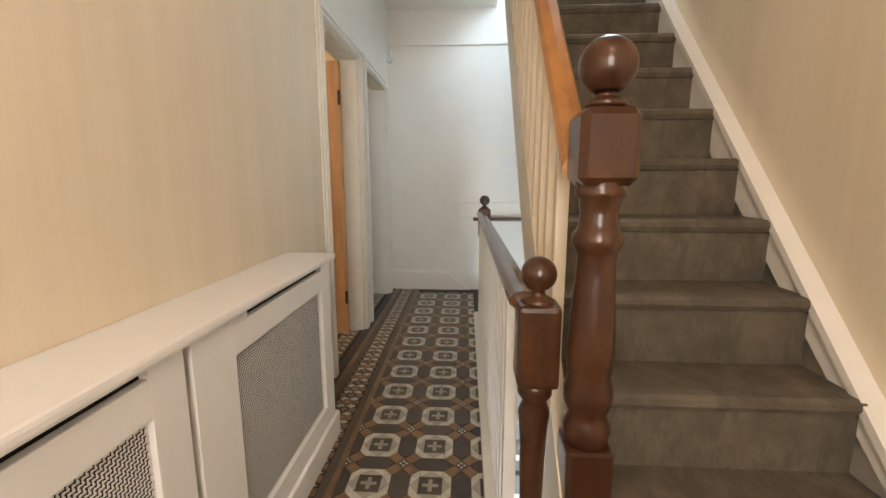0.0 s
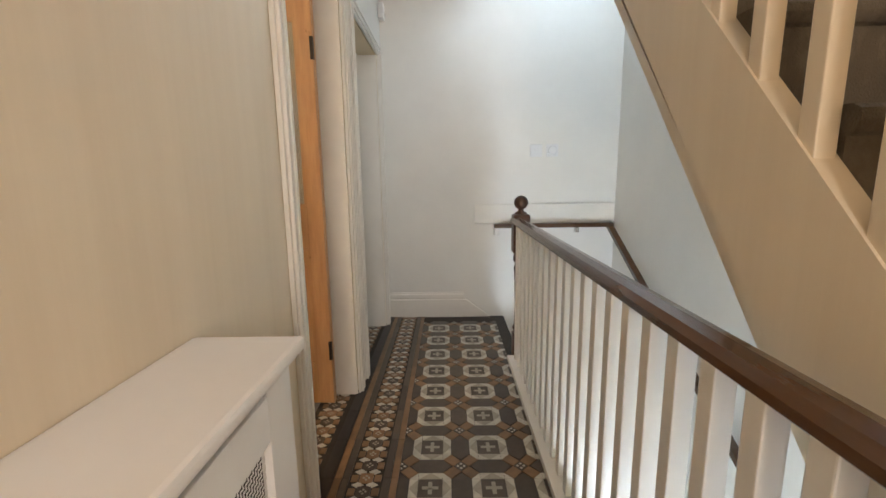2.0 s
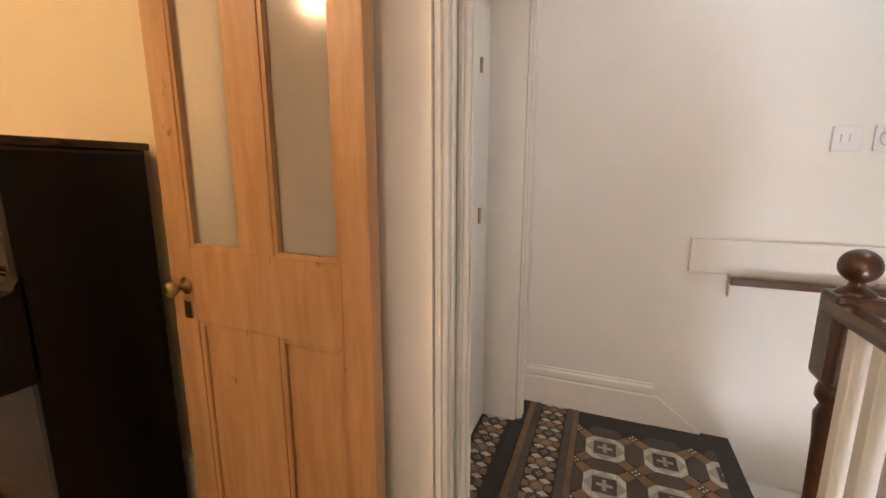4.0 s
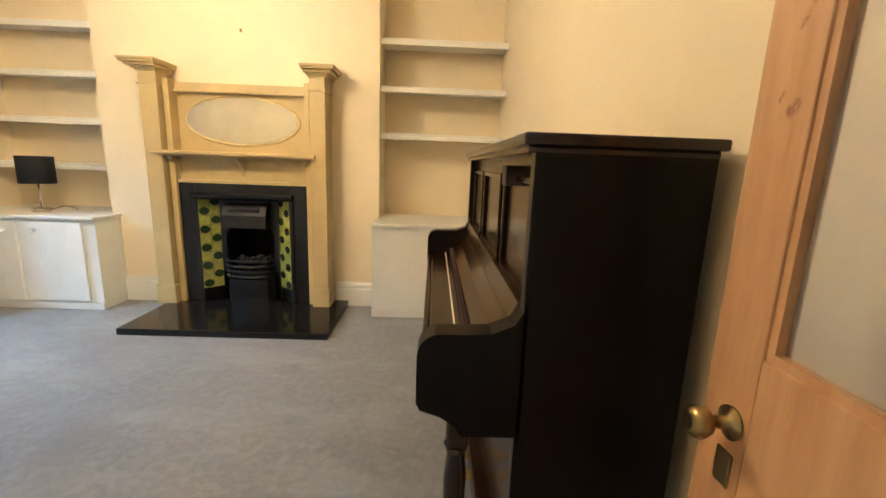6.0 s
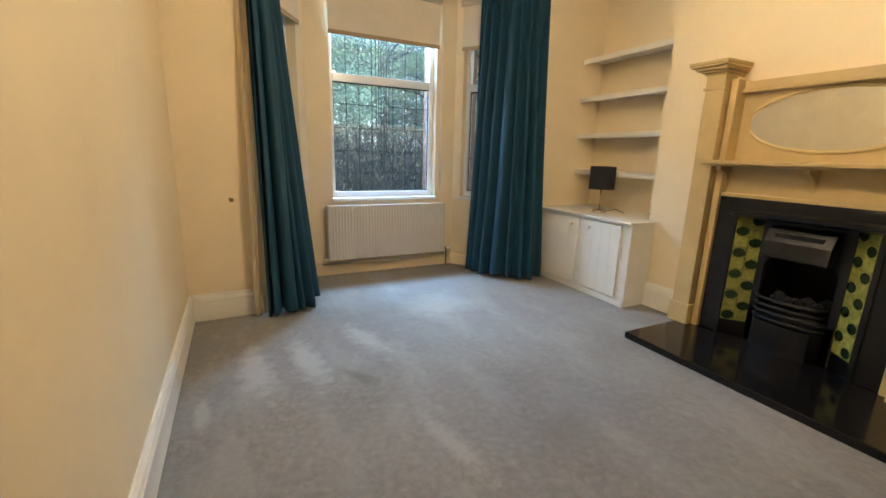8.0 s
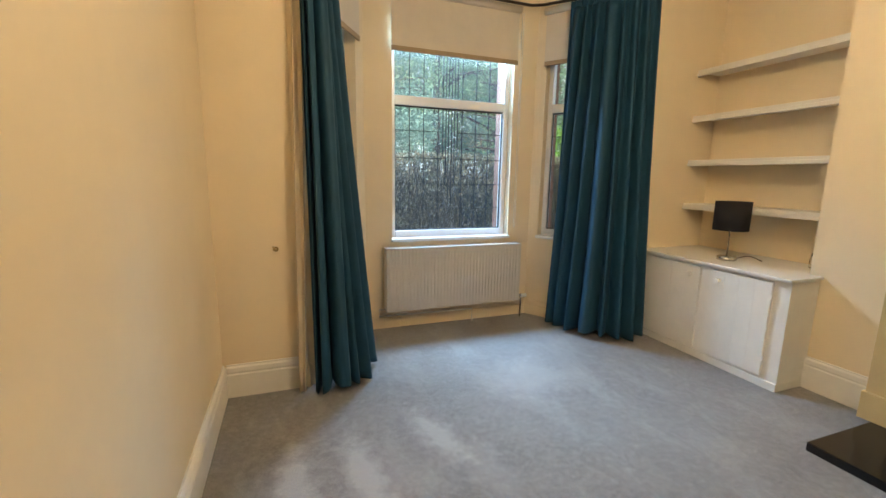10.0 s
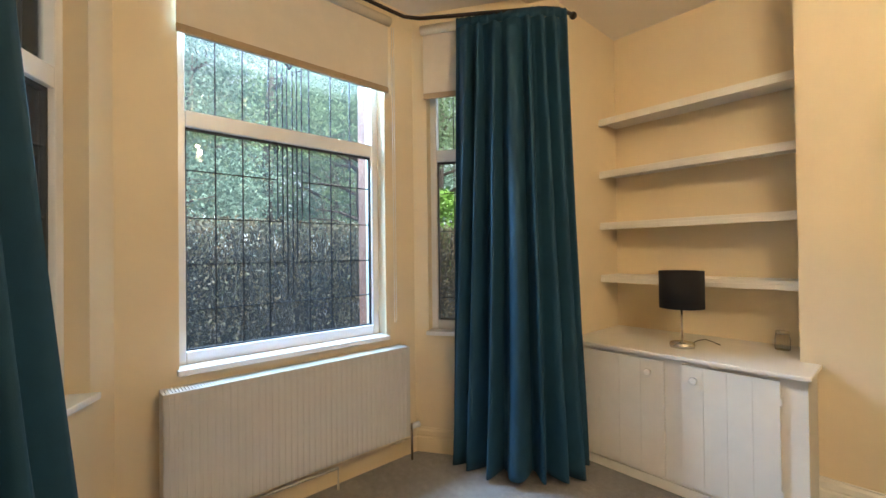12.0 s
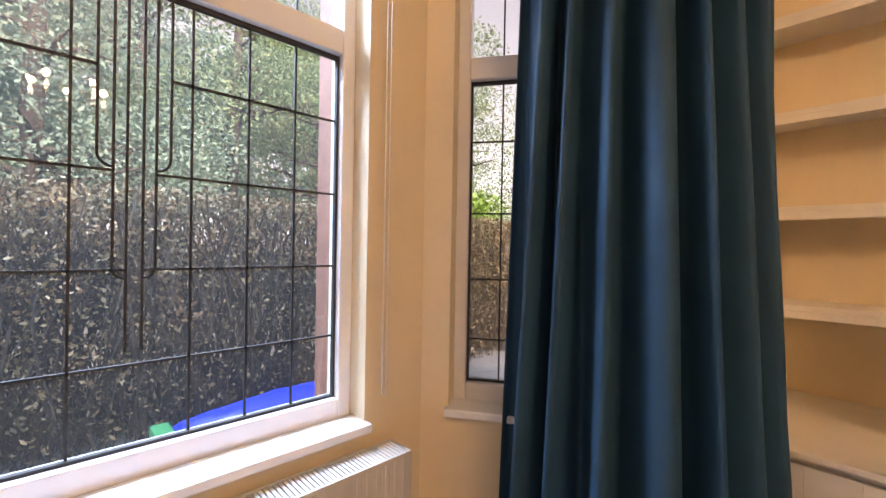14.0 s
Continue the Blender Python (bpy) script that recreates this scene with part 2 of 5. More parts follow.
def glass_material(name, rough=0.0, tint=(1, 1, 1), ior=1.45, veil=0.0):
    m = bpy.data.materials.new(name)
    m.use_nodes = True
    nt = m.node_tree
    nt.nodes.clear()
    o = nt.nodes.new("ShaderNodeOutputMaterial")
    mix = nt.nodes.new("ShaderNodeMixShader")
    fr = nt.nodes.new("ShaderNodeFresnel")
    fr.inputs[0].default_value = ior
    tr = nt.nodes.new("ShaderNodeBsdfTransparent")
    tr.inputs[0].default_value = (*tint, 1)
    gl = nt.nodes.new("ShaderNodeBsdfGlossy")
    gl.inputs["Roughness"].default_value = rough
    nt.links.new(fr.outputs[0], mix.inputs[0])
    nt.links.new(tr.outputs[0], mix.inputs[1])
    nt.links.new(gl.outputs[0], mix.inputs[2])
    last = mix
    # Translucent share: pale hazy light over the outdoor view, mixed into the pane.
    if veil:
        tl = nt.nodes.new("ShaderNodeBsdfTranslucent")
        tl.inputs[0].default_value = (0.80, 0.88, 0.90, 1)
        last = nt.nodes.new("ShaderNodeMixShader")
        last.inputs[0].default_value = veil
        nt.links.new(mix.outputs[0], last.inputs[1])
        nt.links.new(tl.outputs[0], last.inputs[2])
    nt.links.new(last.outputs[0], o.inputs[0])
    return m


GLASS = glass_material("window_glass", 0.0, (0.93, 0.97, 0.96), veil=0.009)
CLEAR = glass_material("clear_glass", 0.02, (0.97, 0.97, 0.96), 1.06)
FROST = bpy.data.materials.new("frosted_door_glass")
FROST.use_nodes = True
fb = FROST.node_tree.nodes["Principled BSDF"]
fb.inputs["Base Color"].default_value = (0.95, 0.94, 0.92, 1)
fb.inputs["Transmission Weight"].default_value = 0.8
fb.inputs["Roughness"].default_value = 0.11
MIRROR = mat("aged_mirror", (0.72, 0.66, 0.52), 0.22, 0.06, 6, 0.02, 12, metal=0.55)
BULB = bpy.data.materials.new("glowing_bulb")
BULB.use_nodes = True
BULB.node_tree.nodes["Principled BSDF"].inputs["Emission Color"].default_value = (1, 0.75, 0.42, 1)
BULB.node_tree.nodes["Principled BSDF"].inputs["Emission Strength"].default_value = 18

# ---- mesh helpers ----
ORG = {}


def box(bm, x0, x1, y0, y1, z0, z1, bev=0.0, m=None):
    made = bmesh.ops.create_cube(bm, size=1)["verts"]
    for v in made:
        v.co = Vector((x0 + (v.co.x + 0.5) * (x1 - x0), y0 + (v.co.y + 0.5) * (y1 - y0), z0 + (v.co.z + 0.5) * (z1 - z0)))
    if bev:
        edges = {e for v in made for e in v.link_edges}
        made = bmesh.ops.bevel(bm, geom=list(edges), offset=bev, segments=2, affect='EDGES', profile=0.6)["verts"]
    if m is not None:
        for v in made:
            v.co = m @ v.co
    return bm


def boxes(*specs, bev=0.0, m=None):
    bm = bmesh.new()
    for s in specs:
        box(bm, *s, bev=bev, m=m)
    return bm


def lathe(bm, prof, c=(0, 0, 0), n=24, m=None):
    """A turned solid: prof is rows of radius, height."""
    rings = []
    for r, z in prof:
        ring = []
        for i in range(n):
            a = 2 * math.pi * i / n
            p = Vector((c[0] + r * math.cos(a), c[1] + r * math.sin(a), c[2] + z))
            ring.append(bm.verts.new(m @ p if m is not None else p))
        rings.append(ring)
    for a, b in zip(rings, rings[1:]):
        for i in range(n):
            f = bm.faces.new((a[i], a[(i + 1) % n], b[(i + 1) % n], b[i]))
            f.smooth = True
    bm.faces.new(list(reversed(rings[0])))
    bm.faces.new(rings[-1])
    return bm


def prism(bm, pts, axis, a, b):
    """An outline pushed along one axis from a to b; pts are the other two coordinates in order."""
    def at(p, k):
        return {'x': (k, p[0], p[1]), 'y': (p[0], k, p[1]), 'z': (p[0], p[1], k)}[axis]
    lo = [bm.verts.new(at(p, a)) for p in pts]
    hi = [bm.verts.new(at(p, b)) for p in pts]
    bm.faces.new(lo)
    bm.faces.new(list(reversed(hi)))
    for i in range(len(pts)):
        j = (i + 1) % len(pts)
        bm.faces.new((lo[j], lo[i], hi[i], hi[j]))
    bmesh.ops.recalc_face_normals(bm, faces=bm.faces[:])
    return bm


def tube(bm, pts, r, n=10):
    """A round bar along points."""
    pts = [Vector(p) for p in pts]
    rings = []
    for i, p in enumerate(pts):
        d = (pts[min(i + 1, len(pts) - 1)] - pts[max(i - 1, 0)]).normalized()
        side = d.cross(Vector((0, 0, 1)))
        side = side.normalized() if side.length > 0.01 else Vector((1, 0, 0))
        up = side.cross(d)
        rr = r[i] if isinstance(r, (list, tuple)) else r
        rings.append([bm.verts.new(p + rr * (math.cos(2 * math.pi * k / n) * side + math.sin(2 * math.pi * k / n) * up)) for k in range(n)])
    for a, b in zip(rings, rings[1:]):
        for k in range(n):
            f = bm.faces.new((a[k], a[(k + 1) % n], b[(k + 1) % n], b[k]))
            f.smooth = True
    bm.faces.new(rings[0])
    bm.faces.new(list(reversed(rings[-1])))
    bmesh.ops.recalc_face_normals(bm, faces=bm.faces[:])
    return bm


def part(name, bm, material, parent=None, label=""):
    """One mesh object in world coordinates, laid under its parent's origin."""
    org = ORG.get(parent, Vector((0, 0, 0))) if parent is not None else Vector((0, 0, 0))
    if parent is not None and org.length:
        bmesh.ops.translate(bm, verts=bm.verts[:], vec=-org)
    me = bpy.data.meshes.new(name)
    bm.to_mesh(me)
    bm.free()
    me.materials.append(material)
    ob = new(name, me)
    ob.parent = parent
    ORG[ob] = org
    return tagged(ob, label)


def thing(name, base, label, category, group="", kind=""):
    ob = new(name)
    ob.location = base
    ob.empty_display_size = 0.1
    ORG[ob] = Vector(base)
    return tagged(ob, label, category, group, kind)


def struct(name, bm, material, label, category):
    return tagged(part(name, bm, material), label, category, kind="structure")


def line_frame(p0, p1):
    """Local frame along a wall: x along it from p0, y out through it (away from the room), z up."""
    d = Vector((p1[0] - p0[0], p1[1] - p0[1], 0))
    n = d.length
    d.normalize()
    out = Vector((-d.y, d.x, 0))
    return Matrix(((d.x, out.x, 0, p0[0]), (d.y, out.y, 0, p0[1]), (0, 0, 1, 0), (0, 0, 0, 1))), n


# ---- large structure: drawing room ----
H = 3.0
RX, LX = -0.56, -4.65
YB, YF = 3.47, -0.87
OP0, OP1 = 2.62, 3.387      # doorway into the drawing room
DB0, DB1 = 3.62, 4.46       # second doorway off the hall
HX = -0.435

struct("floor_drawing_room", boxes((LX - 0.2, -0.61, YF - 0.25, YB + 0.1, -0.1, 0.0), (-0.61, RX, YF - 0.25, OP0, -0.1, 0.0), (-0.61, RX, OP1, YB, -0.1, 0.0), (-3.9, -0.95, -1.95, YF - 0.25, -0.1, 0.0)), CARPET, "grey drawing room carpet with paler wear and window sheen in its colour", "carpet")
struct("ceiling_drawing_room", boxes((LX - 0.2, HX, -2.0, YB + 0.1, H, H + 0.1)), CEIL, "plain off-white painted ceiling", "ceiling")
struct("wall_hall_side", boxes((RX, HX, YF - 0.25, OP0, 0, H), (RX, HX, OP0, OP1, 2.06, H), (RX, HX, OP1, DB0, 0, H), (RX, HX, DB0, DB1, 2.06, H), (RX, HX, DB1, 4.68, 0, H)), CREAM, "cream painted wall between drawing room and hall", "wall")
struct("wall_back", boxes((LX, RX, YB, YB + 0.12, 0, H)), CREAM, "cream painted wall behind the piano", "wall")
struct("wall_fireplace_side", boxes((LX - 0.2, LX, -1.3, YB + 0.12, 0, H)), CREAM, "cream painted alcove back wall", "wall")
struct("chimney_breast", prism(bmesh.new(), [(0.13, 0), (0.95, 0), (0.95, 0.76), (1.63, 0.76), (1.63, 0), (2.41, 0), (2.41, H), (0.13, H)], 'x', LX, -4.24), CREAM, "cream painted chimney breast", "wall")
struct("wall_front_stub_hall", boxes((-1.10, RX, YF - 0.25, YF, 0, H)), CREAM, "cream painted front wall beside the bay", "wall")
struct("wall_front_stub_alcove", boxes((LX, -3.76, -1.28, -1.01, 0, H)), CREAM, "cream painted front wall beside the bay", "wall")
struct("wall_bay_head", boxes((-3.76, -1.10, YF - 0.25, YF - 0.02, 2.96, H)), CREAM, "cream painted strip above the bay opening", "wall")

# Unseen slab added to shade the hedge; stands in for the upper floor.
struct("wall_upper_storey", boxes((LX - 0.2, 1.57, YF - 0.43, YF - 0.19, H + 0.1, 5.7)), BRICK, "unseen red brick slab shading the hedge, in place of the upper storey", "wall")


def wall_with_window(name, p0, p1, s0, s1, zb, zt, thick=0.24):
    m, n = line_frame(p0, p1)
    bm = boxes((0, s0, 0, thick, 0, H), (s1, n, 0, thick, 0, H), (s0, s1, 0, thick, 0, zb), (s0, s1, 0, thick, zt, H), m=m)
    struct(name, bm, CREAM, "cream painted bay wall round a window", "wall")
    bo = boxes((0.0, s0 - 0.002, thick, thick + 0.1, -0.1, H), (s1 + 0.002, n - 0.06, thick, thick + 0.1, -0.1, H), m=m)
    struct(name + "_brickwork", bo, BRICK, "red brick outer face of the bay", "wall")
    return m


BAY = [(-1.60, -1.77), (-3.23, -1.77)]
SIDE_R = [(-3.23, -1.77), (-3.78, -0.95)]
SIDE_L = [(-1.05, -0.85), (-1.60, -1.77)]
W = {}
W[1] = (wall_with_window("wall_bay_middle", *BAY, 0.238, 1.395, 0.815, 2.80), 0.238, 1.395)
W[2] = (wall_with_window("wall_bay_alcove_side", *SIDE_R, 0.10, 0.78, 0.815, 2.80), 0.10, 0.78)
W[3] = (wall_with_window("wall_bay_hall_side", *SIDE_L, 0.27, 0.91, 0.815, 2.80), 0.27, 0.91)


def lead_bar(bm, m, s0, z0, s1, z1, y=0.118):
    if abs(s1 - s0) < abs(z1 - z0):
        box(bm, s0 - 0.0028, s0 + 0.0028, y, y + 0.008, min(z0, z1), max(z0, z1), m=m)
    else:
        box(bm, min(s0, s1), max(s0, s1), y, y + 0.008, z0 - 0.0028, z0 + 0.0028, m=m)


def window(name, key, cols, label):
    m, s0, s1 = W[key]
    zb, zt, tr = 0.815, 2.80, 2.03
    win = tagged(thing(name, m @ Vector(((s0 + s1) / 2, 0.1, zb)), label, "window", kind="structure"))
    y0, y1 = 0.085, 0.155
    f = boxes((s0, s0 + 0.045, y0, y1, zb, zt), (s1 - 0.045, s1, y0, y1, zb, zt), (s0 + 0.045, s1 - 0.045, y0, y1, zb, zb + 0.065),
              (s0 + 0.045, s1 - 0.045, y0, y1, zt - 0.05, zt), (s0 + 0.045, s1 - 0.045, y0, y1, tr - 0.04, tr + 0.04), bev=0.006, m=m)
    part("window_frame", f, UPVC, win)
    part("window_sill", boxes((s0 - 0.01, s1 + 0.01, -0.035, 0.085, zb - 0.022, zb + 0.006), bev=0.006, m=m), UPVC, win, "white painted inner sill")
    gasket = boxes((s0 + 0.045, s1 - 0.045, 0.11, 0.125, tr - 0.052, tr - 0.04), (s0 + 0.045, s1 - 0.045, 0.11, 0.125, zb + 0.065, zb + 0.073), (s0 + 0.045, s0 + 0.053, 0.11, 0.125, zb + 0.07, tr - 0.05), (s1 - 0.053, s1 - 0.045, 0.11, 0.125, zb + 0.07, tr - 0.05), m=m)
    part("gasket", gasket, LEAD, win, "black rubber gasket")
    a, b = s0 + 0.045, s1 - 0.045
    for z0, z1, lower in ((zb + 0.065, tr - 0.04, True), (tr + 0.04, zt - 0.05, False)):
        pane = part("pane", boxes((a, b, 0.121, 0.125, z0, z1), m=m), GLASS, win)
        pane.visible_shadow = False
        bm = bmesh.new()
        c, w = (a + b) / 2, b - a
        if cols == 3:
            for x in (0.118, 0.258, 0.392):
                for sg in (-1, 1):
                    lead_bar(bm, m, c + sg * x, z0, c + sg * x, z1)
            steps = ((0.072, 0.042, 0.37), (0.042, 0.016, 0.61), (0.016, 0.0, 0.79))
            if lower:
                # each bar drops, then bends in to meet the next
                hh = z1 - z0
                for x, nx_, drop in steps:
                    for sg in (-1, 1):
                        ze = z1 - hh * drop
                        lead_bar(bm, m, c + sg * x, ze, c + sg * x, z1)
                        if nx_:
                            dx = x - nx_
                            tube(bm, [m @ Vector((c + sg * (nx_ + dx * math.cos(q * math.pi / 10)), 0.122, ze - dx * math.sin(q * math.pi / 10))) for q in range(6)], 0.0035, 6)
                for i, rr in enumerate((0.19, 0.405, 0.615, 0.82)):
                    z = z1 - hh * rr
                    g0 = (0.072, 0.042, 0.016, 0.0)[i]
                    lead_bar(bm, m, a, z, c - g0, z)
                    lead_bar(bm, m, c + g0, z, b, z)
            else:
                z = z1 - (z1 - z0) * 0.42
                lead_bar(bm, m, a, z, c - 0.10, z)
                lead_bar(bm, m, c + 0.10, z, b, z)
                for x in (0.016, 0.042, 0.072):
                    for sg in (-1, 1):
                        lead_bar(bm, m, c + sg * x, z0, c + sg * x, z0 + 0.34 + x)
                for sg in (-1, 1):
                    tube(bm, [m @ Vector((c + sg * 0.10, 0.122, z0 + 0.52)), m @ Vector((c, 0.122, z0 + 0.36))], 0.004, 6)
                    tube(bm, [m @ Vector((c + sg * 0.05, 0.122, z0 + 0.54)), m @ Vector((c, 0.122, z0 + 0.36))], 0.004, 6)
        else:
            for k in (0.2, 0.40, 0.5, 0.6, 0.8):
                lead_bar(bm, m, a + w * k, z0, a + w * k, z1)
            for r in ((0.2, 0.44, 0.66, 0.86) if lower else (0.35,)):
                lead_bar(bm, m, a, z1 - (z1 - z0) * r, a + w * 0.4, z1 - (z1 - z0) * r)
                lead_bar(bm, m, a + w * 0.6, z1 - (z1 - z0) * r, b, z1 - (z1 - z0) * r)
            if not lower:
                for s in (-1, 1):
                    tube(bm, [m @ Vector((c + s * 0.16, 0.122, z0 + 0.40)), m @ Vector((c, 0.122, z0 + 0.22))], 0.004, 6)
        part("leadwork", bm, LEAD, pane, "dull black lead strips in a geometric pattern")
    return win


window("window_1", 1, 3, "white plastic bay window with leaded upper and lower panes")
window("window_2", 2, 1, "narrow white side bay window with leaded panes")
window("window_3", 3, 1, "narrow white side bay window with leaded panes")


def blind(key, side_cord, label):
    m, s0, s1 = W[key]
    b = thing("roller_blind", m @ Vector(((s0 + s1) / 2, -0.03, 2.41)), label, "blind", "blinds in the bay")
    bm = bmesh.new()
    tube(bm, [m @ Vector((s0 - 0.02, -0.045, 2.86)), m @ Vector((s1 + 0.02, -0.045, 2.86))], 0.03, 16)
    part("roller", bm, BLIND, b)
    part("cloth", boxes((s0 - 0.01, s1 + 0.015, -0.030, -0.026, 2.43, 2.86), m=m), BLIND, b)
    part("hem_bar", boxes((s0 - 0.01, s1 + 0.015, -0.036, -0.020, 2.395, 2.435), bev=0.006, m=m), BLINDEDGE, b, "beige hem bar")
    if side_cord:
        bm = bmesh.new()
        for q in (0.0, 0.016):
            tube(bm, [m @ Vector((s1 + 0.045 + q, -0.03, 2.84)), m @ Vector((s1 + 0.045 + q, -0.03, 0.92))], 0.0022, 6)
        tube(bm, [m @ Vector((s1 + 0.053 + 0.008 * math.cos(t * math.pi / 8), -0.03, 0.92 - 0.02 * math.sin(t * math.pi / 8))) for t in range(9)], 0.0022, 6)
        part("bead_chain", bm, UPVC, b, "white bead pull chain")


blind(1, True, "cream roller blind half lowered over the middle bay window")
blind(2, False, "small cream roller blind half lowered over a side window")
blind(3, False, "small cream roller blind half lowered over a side window")


def skirting(name, x0, y0, x1, y1, h=0.21, material=WHITE):
    """A moulded skirting along a wall; the wall lies on its left hand side going from 0 to 1."""
    m, n = line_frame((x0, y0), (x1, y1))
    bm = bmesh.new()
    prof = [(0, 0), (-0.022, 0), (-0.022, h - 0.065), (-0.016, h - 0.055), (-0.020, h - 0.045), (-0.018, h - 0.02), (-0.009, h - 0.008), (-0.009, h), (0, h)]
    prism(bm, prof, 'x', 0, n)
    bmesh.ops.transform(bm, matrix=m, verts=bm.verts[:])
    bmesh.ops.recalc_face_normals(bm, faces=bm.faces[:])
    return struct(name, bm, material, "white painted moulded skirting board", "skirting board")


skirting("baseboard_hall_side", RX, OP0 - 0.10, RX, YF + 0.0)
skirting("baseboard_front_stub", RX - 0.022, YF, -1.04, YF)
skirting("baseboard_bay_middle", *BAY[0], *BAY[1], h=0.16, material=CREAM)
skirting("baseboard_bay_alcove_side", *SIDE_R[0], *SIDE_R[1], h=0.16, material=CREAM)
skirting("baseboard_bay_hall_side", *SIDE_L[0], *SIDE_L[1], h=0.16, material=CREAM)
skirting("baseboard_breast_window_end", -4.24, 0.195, -4.24, 0.58, 0.22)
skirting("baseboard_breast_piano_end", -4.24, 2.04, -4.24, 2.384, 0.22)
skirting("baseboard_back", -3.92, YB, RX, YB)

# ---- hall shell ----
struct("wall_hall_left_near", boxes((RX, HX, -1.3, YF - 0.25, 0, H)), HALLPAINT, "cream painted hall wall", "wall")
struct("wall_hall_left_paint", boxes((HX, HX + 0.008, -1.3, OP0 - 0.09, 0.0, H)), HALLPAINT, "satin cream painted hall wall, soft streaks of light in its colour", "wall")
struct("wall_hall_left_far_paint", boxes((HX, HX + 0.006, OP0 - 0.09, OP1 + 0.09, 2.15, H), (HX, HX + 0.006, OP1 + 0.09, DB0 - 0.08, 0.0, H), (HX, HX + 0.006, DB0 - 0.08, DB1 + 0.08, 2.15, H), (HX, HX + 0.006, DB1 + 0.08, 4.68, 0, H)), WHITEWALL, "white painted hall wall", "wall")
struct("wall_hall_far", boxes((-1.6, 1.57, 4.68, 4.80, -2.2, 4.5)), WHITEWALL, "white painted end wall of the hall", "wall")
struct("wall_stair_side_near", boxes((1.45, 1.57, -1.3, 2.60, -2.2, 4.5)), HALLPAINT, "cream painted stair wall", "wall")
struct("wall_stair_side_far", boxes((1.45, 1.57, 2.60, 3.1, -2.2, 4.5), (1.45, 1.57, 4.2, 4.68, -2.2, 4.5), (1.45, 1.57, 3.1, 4.2, -2.2, 2.95), (1.45, 1.57, 3.1, 4.2, 3.85, 4.5)), WHITEWALL, "white painted stairwell wall", "wall")
struct("wall_hall_near", boxes((RX, 1.57, -1.42, -1.3, -2.2, 4.5)), HALLPAINT, "cream painted wall by the front door", "wall")
struct("ceiling_hall", boxes((HX, 0.66, -1.3, 4.68, 2.87, 2.99), (0.66, 1.45, -1.3, 0.9, 2.87, 2.99)), CEIL, "white painted hall ceiling", "ceiling")
struct("wall_upper_landing", boxes((0.54, 0.66, 0.9, 4.68, 2.99, 4.4), (0.66, 1.45, 0.78, 0.9, 2.99, 4.4)), WHITEWALL, "white painted upper landing wall", "wall")
struct("ceiling_upper", boxes((0.5, 1.57, 0.78, 4.68, 4.4, 4.5)), CEIL, "white upper landing ceiling", "ceiling")
struct("trim_picture_rail", boxes((HX + 0.006, 1.45, 4.662, 4.68, 2.525, 2.55), bev=0.004), WHITE, "white painted picture rail", "trim")
struct("floor_hall", boxes((HX, 0.545, -1.3, 4.68, -0.1, 0.0), (-0.61, HX, OP0, OP1, -0.1, 0.0), (-0.66, HX, DB0, DB1, -0.1, 0.0), (0.545, 1.45, -1.3, 0.95, -0.1, 0.0)), GROUT, "grouted bed of the hall's patterned tile floor", "floor")
skirting("baseboard_hall_far", HX + 0.006, 4.68, 0.205, 4.68, 0.215)
bm = bmesh.new()
prism(bm, [(0.205, 0.0), (0.205, 0.15), (0.23, 0.15), (0.56, -0.10), (1.45, -0.55), (1.45, -0.75), (0.5, -0.28), (0.3, 0.0)], 'y', 4.662, 4.68)
struct("baseboard_descending", bm, WHITE, "white painted skirting sloping down the stairs", "skirting board")


def architrave(name, x, out, y0, y1, top, material, w=0.085):
    bm = boxes((x, x + out * 0.014, y0 - w, y0, 0, top + w), (x, x + out * 0.014, y1, y1 + w, 0, top + w), (x, x + out * 0.014, y0, y1, top, top + w))
    for o in (0.012, 0.05):
        for spec in ((y0 - o - 0.022, y0 - o, 0, top + o), (y1 + o, y1 + o + 0.022, 0, top + o), (y0 - o - 0.022, y1 + o + 0.022, top + o, top + o + 0.022)):
            box(bm, min(x + out * 0.014, x + out * 0.026), max(x + out * 0.014, x + out * 0.026), *spec, bev=0.004)
    bmesh.ops.recalc_face_normals(bm, faces=bm.faces[:])
    return struct(name, bm, material, "white painted moulded door architrave", "architrave")


architrave("trim_drawing_room_door_hall", HX + 0.008, 1, OP0, OP1, 2.06, WHITE)
architrave("trim_drawing_room_door_room", RX, -1, OP0, OP1, 2.06, WHITE, 0.07)
architrave("trim_second_door", HX + 0.008, 1, DB0, DB1, 2.06, WHITE)
struct("trim_door_lining", boxes((RX - 0.012, HX + 0.006, OP1 - 0.012, OP1, 0, 2.06), (RX - 0.012, HX + 0.006, OP0, OP0 + 0.012, 0, 2.06), (RX - 0.012, HX + 0.006, OP0 + 0.012, OP1 - 0.012, 2.048, 2.06)), WHITE, "white painted door lining", "door lining")
struct("trim_second_door_lining", boxes((RX - 0.06, HX + 0.006, DB1 - 0.012, DB1, 0, 2.06), (RX - 0.06, HX + 0.006, DB0, DB0 + 0.012, 0, 2.06)), WHITE, "white painted door lining", "door lining")
d2 = thing("door_2", (-0.60, 4.0, 0.0), "closed white painted panel door off the hall", "door", kind="structure")
part("leaf", boxes((-0.64, -0.60, DB0 - 0.02, DB1 + 0.02, 0.006, 2.06)), WHITE, d2)
part("lock_plate", boxes((-0.60, -0.594, 4.30, 4.33, 1.02, 1.09), (-0.60, -0.594, 4.30, 4.325, 1.66, 1.72)), BRASS, d2, "small brass lock plates")

